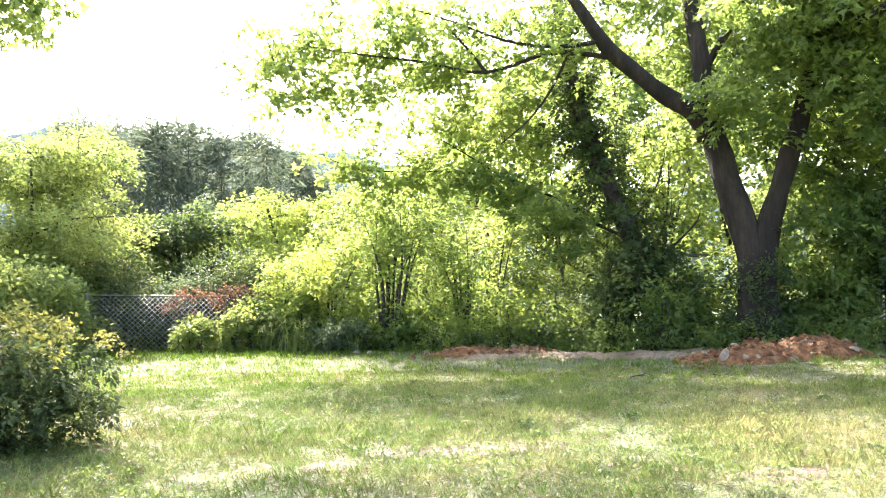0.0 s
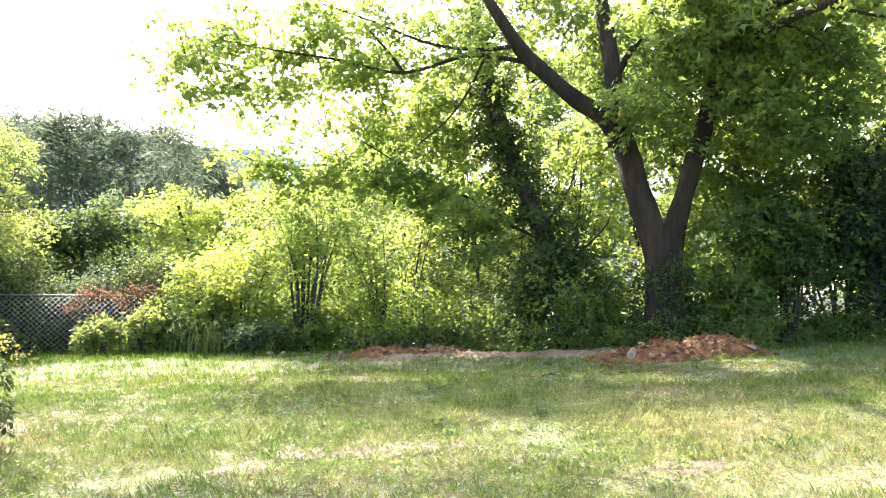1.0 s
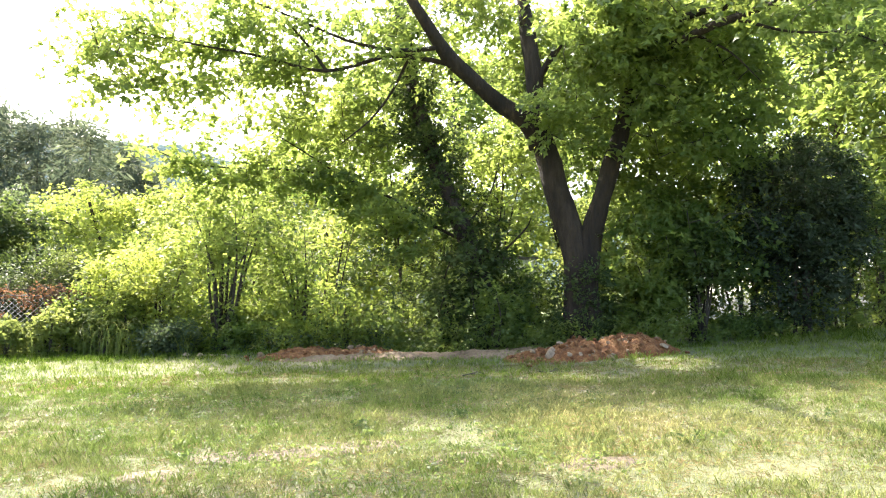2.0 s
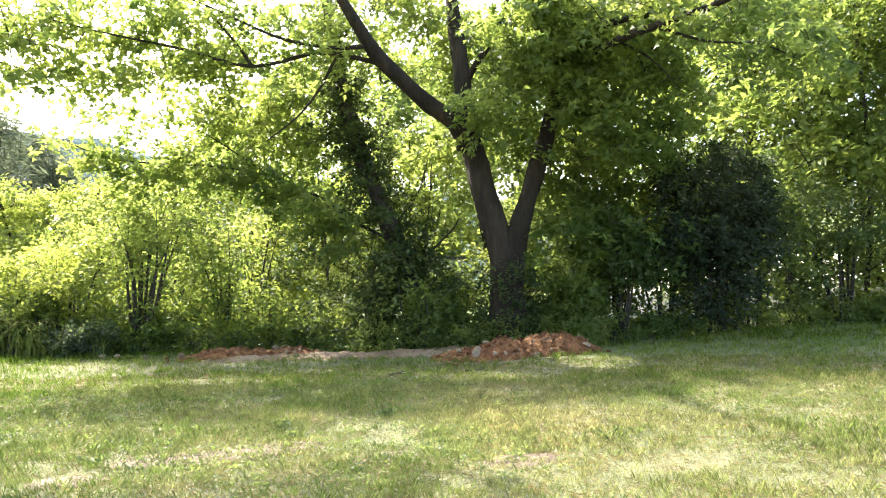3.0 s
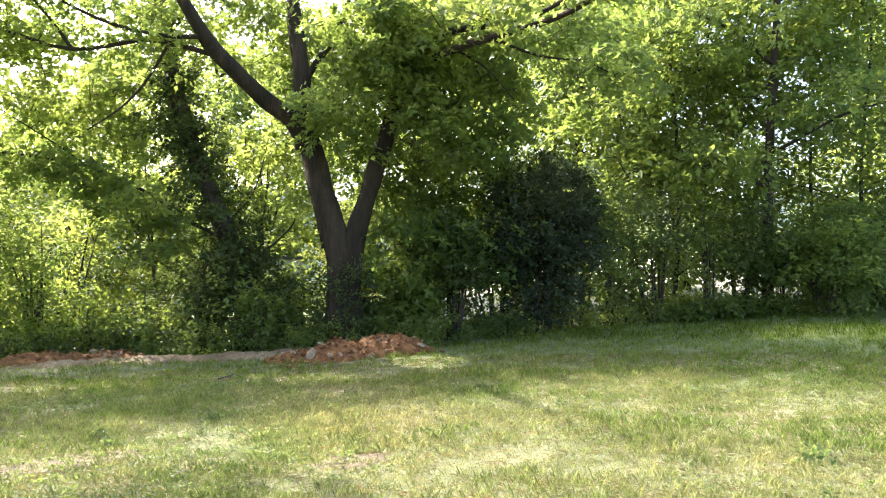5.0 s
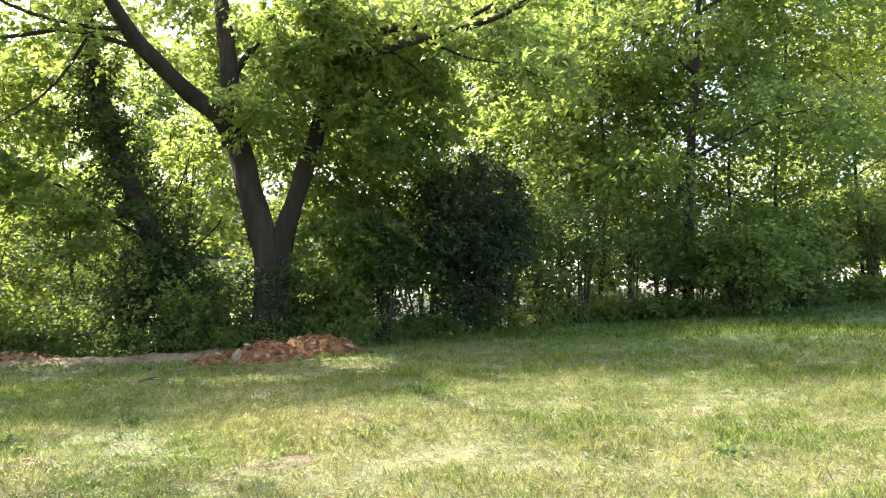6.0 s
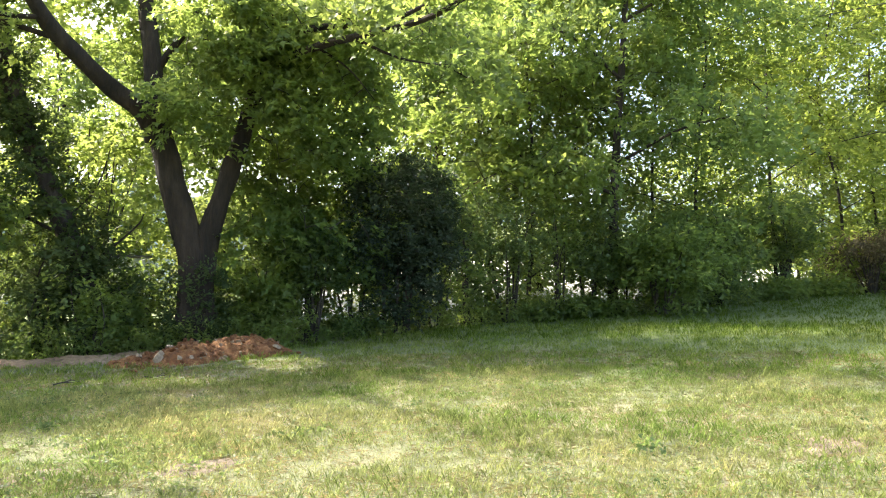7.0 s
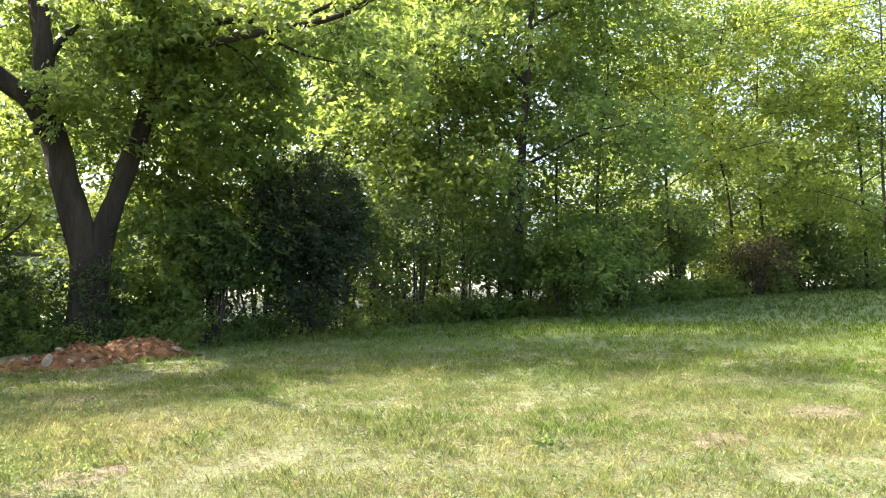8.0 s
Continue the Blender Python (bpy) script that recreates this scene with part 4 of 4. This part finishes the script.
# ---------- wire fence ----------
def fence():
    at = [G(b, 18.0) for b in (-36, -24.8, -13.7, -3)]
    a, h, dz = at[0], 1.28, Vector((0, 0, 1))
    ob = empty("chain_link_fence", a, "chain-link fence of galvanised wire with steel posts", "fence")
    for p in at:
        p.z = ground(p.x, p.y)
        v, f = tube([p - dz * 0.2, p + dz * (h * 0.5), p + dz * (h + 0.05)], 0.03, 0.03, 10)
        link_mesh("post", mesh_from("post", v, f), M_STEEL, ob)
    for p, q in zip(at, at[1:]):
        v, f = tube([p + dz * h, q + dz * h], 0.015, 0.015, 8)
        link_mesh("rail", mesh_from("rail", v, f), M_STEEL, ob)
        tubes, run, s = [], (q - p).length, 0.11
        m = int(run / s)
        nz = int(h / s)
        for sign in (1, -1):
            for k in range(-nz, m + nz):
                t0, t1 = max(0, -k if sign > 0 else k - m), min(nz, (m - k) if sign > 0 else k)
                if t1 <= t0:
                    continue
                ends = []
                for t in (t0, t1):
                    g = p.lerp(q, min(1, max(0, (k + sign * t) / m)))
                    ends.append(g + dz * (0.03 + t * s))
                tubes.append(tube(ends, 0.0045, 0.0045, 3))
        v, f = join_tubes(tubes)
        link_mesh("wire_mesh", mesh_from("wire_mesh", v, f), M_WIRE, ob)


fence()


def weeds(b0, b1, n, mat, seed):
    """Low leafy weeds that close the foot of the bushes."""
    rng = np.random.default_rng(seed)
    cl = []
    for _ in range(n):
        b = rng.uniform(b0, b1)
        p = G(b, edge(b) + rng.uniform(0.25, 1.5))
        tall = 0.25 + 0.35 * noise.noise(Vector((p.x * 0.9, p.y * 0.9, seed)))
        cl.append((p.x, p.y, p.z + 0.05 + (tall + 0.25) * rng.uniform() ** 1.3))
    v, f = foliage(rng, cl, 0.2, 26, 0.07, OVAL, 0.6, 0.7)
    tagged(link_mesh("weeds", fast_mesh("weeds", v, f), mat, smooth=False), "low leafy weeds at the foot of the bushes", "weeds", kind="stuff")


weeds(-12, 8, 300, M_BRIGHT, 88)
weeds(-12, 8, 160, M_BLUE, 90)
weeds(8, 68, 700, M_MAPLE, 89)


def dead_vine():
    """A withered reddish vine draped along the top of the fence."""
    rng = np.random.default_rng(77)
    a, c = G(-20.6, 18.0), G(-12.6, 17.8)
    ob = empty("dead_vine", a, "withered rust-red vine draped along the fence top", "vine")
    tubes, cl = [], []
    for k in range(9):
        t0 = rng.uniform(0, 0.7)
        ln = []
        for i in range(7):
            p = a.lerp(c, min(1, t0 + 0.05 * i))
            p.z = ground(p.x, p.y) + 1.25 + rng.normal() * 0.07 - 0.05 * k * (i % 2) + 0.12 * (t0 + 0.05 * i)
            p.y += rng.normal() * 0.06
            ln.append(p)
            cl.append(tuple(p - Vector((0, 0, abs(rng.normal()) * 0.22))))
        tubes.append(tube(ln, 0.012, 0.006, 4))
    v, f = join_tubes(tubes)
    tagged(link_mesh("stem_growth", mesh_from("stem_growth", v, f), M_TWIG, ob), kind="stuff")
    v, f = foliage(rng, cl, 0.16, 22, 0.07, OVAL, 0.6)
    tagged(link_mesh("dead_foliage", fast_mesh("dead_foliage", v, f), M_RUST, ob, smooth=False), kind="stuff")


dead_vine()

# ---------- grass ----------


BARE = [(-3.5, 6.5, 0.22), (-8, 6.0, 0.2), (13, 6.2, 0.22), (67.3, 6.9, 0.3), (73.5, 8.2, 0.4), (-23.4, 8.6, 0.4), (23.4, 6.1, 0.25), (1.5, 6.5, 0.3), (5.4, 6.7, 0.34), (60.5, 10.4, 0.3)]


def bareness(x, y):
    """1 in the middle of a bare patch of soil, 0 on the lawn."""
    best = 0.0
    for b, d, r in BARE:
        px, py = d * sin(radians(b)), d * cos(radians(b))
        q = hypot((x - px) / 1.5, y - py) / r + 0.5 * noise.noise(Vector((x * 5, y * 5, 3)))
        best = max(best, 1.2 - q)
    return min(1.0, max(0.0, best))


def soil_patch(b, d, r):
    """A thin irregular skin of bare soil on the lawn."""
    at = G(b, d)
    verts, faces = [tuple(at + Vector((0, 0, 0.014)))], []
    n, rings = 26, 4
    for k in range(1, rings + 1):
        for i in range(n):
            a = 2 * pi * i / n
            w = r * (1 + 0.35 * noise.noise(Vector((cos(a) * 2, sin(a) * 2, b)))) * k / rings
            x, y = at.x + 1.5 * w * cos(a), at.y + w * sin(a)
            verts.append((x, y, ground(x, y) + (0.016 + 0.012 * noise.noise(Vector((x * 14, y * 14, 1))) if k < rings else -0.02)))
    for i in range(n):
        faces.append((0, 1 + i, 1 + (i + 1) % n))
        for k in range(rings - 1):
            p, q = 1 + k * n + i, 1 + k * n + (i + 1) % n
            faces.append((p, p + n, q + n, q))
    tagged(link_mesh("soil_patch", mesh_from("soil_patch", verts, faces), M_SOIL), "bare brown soil showing through the lawn", "soil", "bare patches", "structure")


for b, d, r in BARE:
    soil_patch(b, d, r)


def grass(name, label, count, d0, d1, size, wide, mat, seed, flat, power=1.0):
    """Blades in tufts over the lawn, thinner where the soil shows."""
    rng = np.random.default_rng(seed)
    b = rng.uniform(-36, 80, count)
    d = d0 + (d1 - d0) * rng.uniform(0, 1, count) ** power
    keep = d < np.interp(b, EDGE_B, EDGE_D) + 0.8
    b, d = np.radians(b[keep]), d[keep]
    x, y = d * np.sin(b), d * np.cos(b)
    dens = np.array([noise.noise(Vector((u * 0.9, w * 0.9, 2))) + 0.6 * noise.noise(Vector((u * 3.1, w * 3.1, 7))) for u, w in zip(x, y)])
    bare = np.array([bareness(u, w) for u, w in zip(x, y)]) if d0 < 10 else np.zeros(len(x))
    keep = dens > -0.75 + rng.uniform(-0.45, 0.45, len(x)) + bare * (0.75 if not flat else 0.2)
    x, y, dens = x[keep], y[keep], dens[keep]
    z = np.array([ground(u, w) for u, w in zip(x, y)])
    k = 6
    n = len(x) * k
    root = np.repeat(np.stack([x, y, z], 1), k, axis=0) + np.concatenate([rng.normal(size=(n, 2)) * (0.03 if not flat else 0.06), np.zeros((n, 1))], 1)
    a = rng.uniform(0, 2 * pi, n)
    way = np.stack([np.cos(a), np.sin(a), np.zeros(n)], 1)
    side = np.stack([-np.sin(a), np.cos(a), np.zeros(n)], 1)
    ln = size * rng.uniform(0.5, 1.4, n) * (1 + 0.5 * np.repeat(dens, k))
    lift = rng.uniform(0.5, 1.2, n) if not flat else rng.uniform(0.02, 0.25, n)
    w = wide * rng.uniform(0.7, 1.3, n)
    col = lambda v: v[:, None]
    up = np.array([0, 0, 1])
    reach = rng.uniform(0.1, 0.6, n) if not flat else rng.uniform(0.7, 1.0, n)
    mid = root + way * col(ln * reach * 0.4) + up * col(ln * lift * 0.55 + 0.006)
    tip = root + way * col(ln * reach) + up * col(ln * lift * 0.9 + 0.004)
    v = np.stack([root, mid + side * col(w), tip, mid - side * col(w)], 1).reshape(-1, 3)
    o = (np.arange(n) * 4)[:, None]
    f = np.concatenate([o + np.array([[0, 1, 2]]), o + np.array([[0, 2, 3]])], 1).reshape(-1, 3)
    tagged(link_mesh(name, fast_mesh(name, v, f), mat, smooth=False), label, "grass", kind="stuff")


grass("grass", "short green lawn grass in uneven tufts", 31000, 4.5, 11, 0.058, 0.0010, M_GRASS, 1, False, 0.75)
grass("grass", "short green lawn grass in uneven tufts", 16500, 10.5, 18, 0.075, 0.0026, M_FARGRASS, 2, False, 0.9)
# far band of lush grass, its blades coloured dark as if shaded
grass("grass", "lush green grass along the far edge, darkened for shade", 26000, 15, 37, 0.10, 0.0048, M_SHADEGRASS, 6, False, 0.9)
grass("tall_grass", "taller rough grass tufts standing in the lawn", 1800, 5.5, 16, 0.09, 0.0012, M_GRASS, 5, False, 1.0)
grass("dry_grass", "straw-coloured mown grass lying on the lawn", 19000, 4.5, 13, 0.085, 0.0011, M_STRAW, 3, True, 0.75)

# ---------- weeds in the lawn and long grass at the fence ----------
for i, (b, d, w) in enumerate([(6.0, 7.5, 0.13), (6.6, 7.1, 0.08), (55.4, 6.4, 0.16), (13.5, 8.0, 0.09), (-6.5, 6.6, 0.08), (30.5, 7.0, 0.10)]):
    rg2 = np.random.default_rng(900 + i)
    at = G(b, d)
    cl = [(at.x + rg2.normal() * w * 0.6, at.y + rg2.normal() * w * 0.4, at.z + 0.02 + 0.3 * w * rg2.uniform()) for _ in range(8)]
    v, f = foliage(rg2, cl, w * 0.6, 12, 0.05, OVAL, 0.5, 0.5)
    tagged(link_mesh("lawn_weed", fast_mesh("lawn_weed", v, f), M_DEEP, smooth=False), "small dark green weed rosette in the lawn", "weed", "weeds in the lawn", "stuff")


def creeping_weeds(b0, b1, d0, d1, n, seed, mat):
    """Small round leaves of creeping weeds that spread in patches between the grass."""
    rng = np.random.default_rng(seed)
    b, d = np.radians(rng.uniform(b0, b1, n)), rng.uniform(d0, d1, n)
    x, y = d * np.sin(b), d * np.cos(b)
    thick = np.array([noise.noise(Vector((u * 0.55, w * 0.55, 31))) + 0.5 * noise.noise(Vector((u * 2.3, w * 2.3, 33))) for u, w in zip(x, y)])
    keep = thick > rng.uniform(-0.15, 0.5, n)
    cl = [(u, w, ground(u, w) + 0.012 + 0.03 * rng.uniform()) for u, w in zip(x[keep], y[keep])]
    v, f = foliage(rng, cl, 0.07, 9, 0.032, OVAL, 0.25, 1.0, 0.5)
    tagged(link_mesh("creeping_weeds", fast_mesh("creeping_weeds", v, f), mat, smooth=False), "creeping green weeds spread through the worn lawn", "weeds", kind="stuff")


creeping_weeds(-34, 24, 4.6, 12, 8500, 61, M_DEEP)
creeping_weeds(20, 78, 4.6, 12, 2600, 62, M_DEEP)


def long_grass(b, d, n, seed):
    rng = random.Random(seed)
    at = G(b, d)
    verts, faces = [], []
    for _ in range(n):
        a, h = rng.uniform(0, 2 * pi), rng.uniform(0.35, 1.15)
        x, y = at.x + rng.gauss(0, 0.16), at.y + rng.gauss(0, 0.12)
        reach, w = h * rng.uniform(0.5, 1.2), rng.uniform(0.004, 0.008)
        z0, o = ground(x, y), len(verts)
        for k in range(6):
            t = k / 5
            p = Vector((x + reach * t * t * cos(a), y + reach * t * t * sin(a), z0 + h * (1.45 * t - 0.85 * t * t * t)))
            q = Vector((-sin(a), cos(a), 0)) * w * (1 - t * 0.9)
            verts += [p - q, p + q]
        for k in range(5):
            faces.append((o + 2 * k, o + 2 * k + 1, o + 2 * k + 3, o + 2 * k + 2))
    ob = link_mesh("long_grass", mesh_from("long_grass", verts, faces), M_YELLOW)
    tagged(ob, "tuft of long arching grass beside the fence", "grass", "long grass at the fence", "stuff")


for i, (b, d) in enumerate([(-13.0, 16.6), (-11.4, 16.5), (-10.2, 16.3), (-9.0, 16.5), (-16.4, 16.9), (-6.6, 16.0)]):
    long_grass(b, d, 26, 950 + i)
for i, (b, d) in enumerate([(-6.4, 15.9), (-5.5, 15.8), (-4.6, 15.7), (-3.9, 15.6)]):
    p = G(b, d)
    lump("stone", (p.x, p.y, p.z + 0.03), (0.12, 0.09, 0.06), M_STONE, 730 + i, "pale stone at the edge of the lawn", "stone", "stones at the lawn's edge")



def fallen_branch(b, d, length, turn, seed):
    """A dead twig with two side shoots lying in the grass."""
    rng = random.Random(seed)
    at = G(b, d, 0.03)
    way = Vector((cos(radians(turn)), sin(radians(turn)), 0))
    side = Vector((-way.y, way.x, 0))
    line = [at + way * (length * (t - 0.5)) + side * rng.uniform(-0.03, 0.03) + Vector((0, 0, rng.uniform(0, 0.03))) for t in (0, 0.3, 0.6, 1.0)]
    tubes = [tube(smooth_line(line, 3), 0.009, 0.004, 6, rough=0.2)]
    for k in (1, 2):
        tubes.append(tube([line[k], line[k] + way * 0.1 + side * 0.08 * (-1) ** k + Vector((0, 0, 0.03)), line[k] + way * 0.2 + side * 0.13 * (-1) ** k], 0.007, 0.003, 5))
    v, f = join_tubes(tubes)
    tagged(link_mesh("fallen_branch", mesh_from("fallen_branch", v, f), M_TWIG), "dead brown twig lying in the grass", "branch", "fallen twigs")


for i, (b, d, n, a) in enumerate([(20.0, 11.8, 0.42, 12), (14.2, 11.4, 0.34, 20)]):
    fallen_branch(b, d, n, a, 40 + i)

# ---------- road, shed and cable beyond the trees ----------


def road():
    verts, faces = [], []
    bs = [26 + 2.0 * i for i in range(36)]
    for b in bs:
        for k in range(5):
            p = G(b, edge(b) + 6.5 + 2.0 * k, 0.05)
            verts.append(p)
        verts.append(G(b, edge(b) + 14.5, -0.3))
    for i in range(len(bs) - 1):
        for k in range(5):
            a = i * 6 + k
            faces.append((a, a + 6, a + 7, a + 1))
    tagged(link_mesh("road", mesh_from("road", verts, faces), M_ROAD), "pale sunlit concrete road behind the trees", "road", kind="structure")


road()


def cable():
    a, c = P(62, 31, 18.7), P(100, 31, 20.0)
    ln = [a.lerp(c, i / 24) - Vector((0, 0, 0.6 * sin(pi * i / 24))) for i in range(25)]
    v, f = tube(ln, 0.016, 0.016, 6)
    tagged(link_mesh("overhead_cable", mesh_from("cable", v, f), M_CABLE), "black overhead cable strung between the trees", "cable")


cable()


def box(bm, x0, x1, y0, y1, z0, z1):
    m = bmesh.ops.create_cube(bm, size=1.0)["verts"]
    for v in m:
        v.co = Vector(((x0 + x1) / 2 + v.co.x * (x1 - x0), (y0 + y1) / 2 + v.co.y * (y1 - y0), (z0 + z1) / 2 + v.co.z * (z1 - z0)))


def shed():
    at = G(17.4, 21.5)
    ob = empty("shed", at, "small white boarded shed glimpsed between the trees", "shed")
    for k in range(10):
        bm = bmesh.new()
        box(bm, at.x - 0.6, at.x + 0.6, at.y - 0.01 * (k % 2), at.y + 0.06, at.z + 0.22 * k, at.z + 0.22 * k + 0.215)
        part("board", bm, M_SIDING, ob, "", False)
    bm = bmesh.new()
    box(bm, at.x - 0.58, at.x + 0.58, at.y + 0.07, at.y + 2, at.z - 0.2, at.z + 2.17)
    part("body", bm, M_SIDING, ob, "", False)
    bm = bmesh.new()
    box(bm, at.x - 0.64, at.x + 0.64, at.y - 0.05, at.y + 2.1, at.z + 2.21, at.z + 2.27)
    part("roof", bm, M_ROOF, ob, "grey shingle roof", False)


shed()
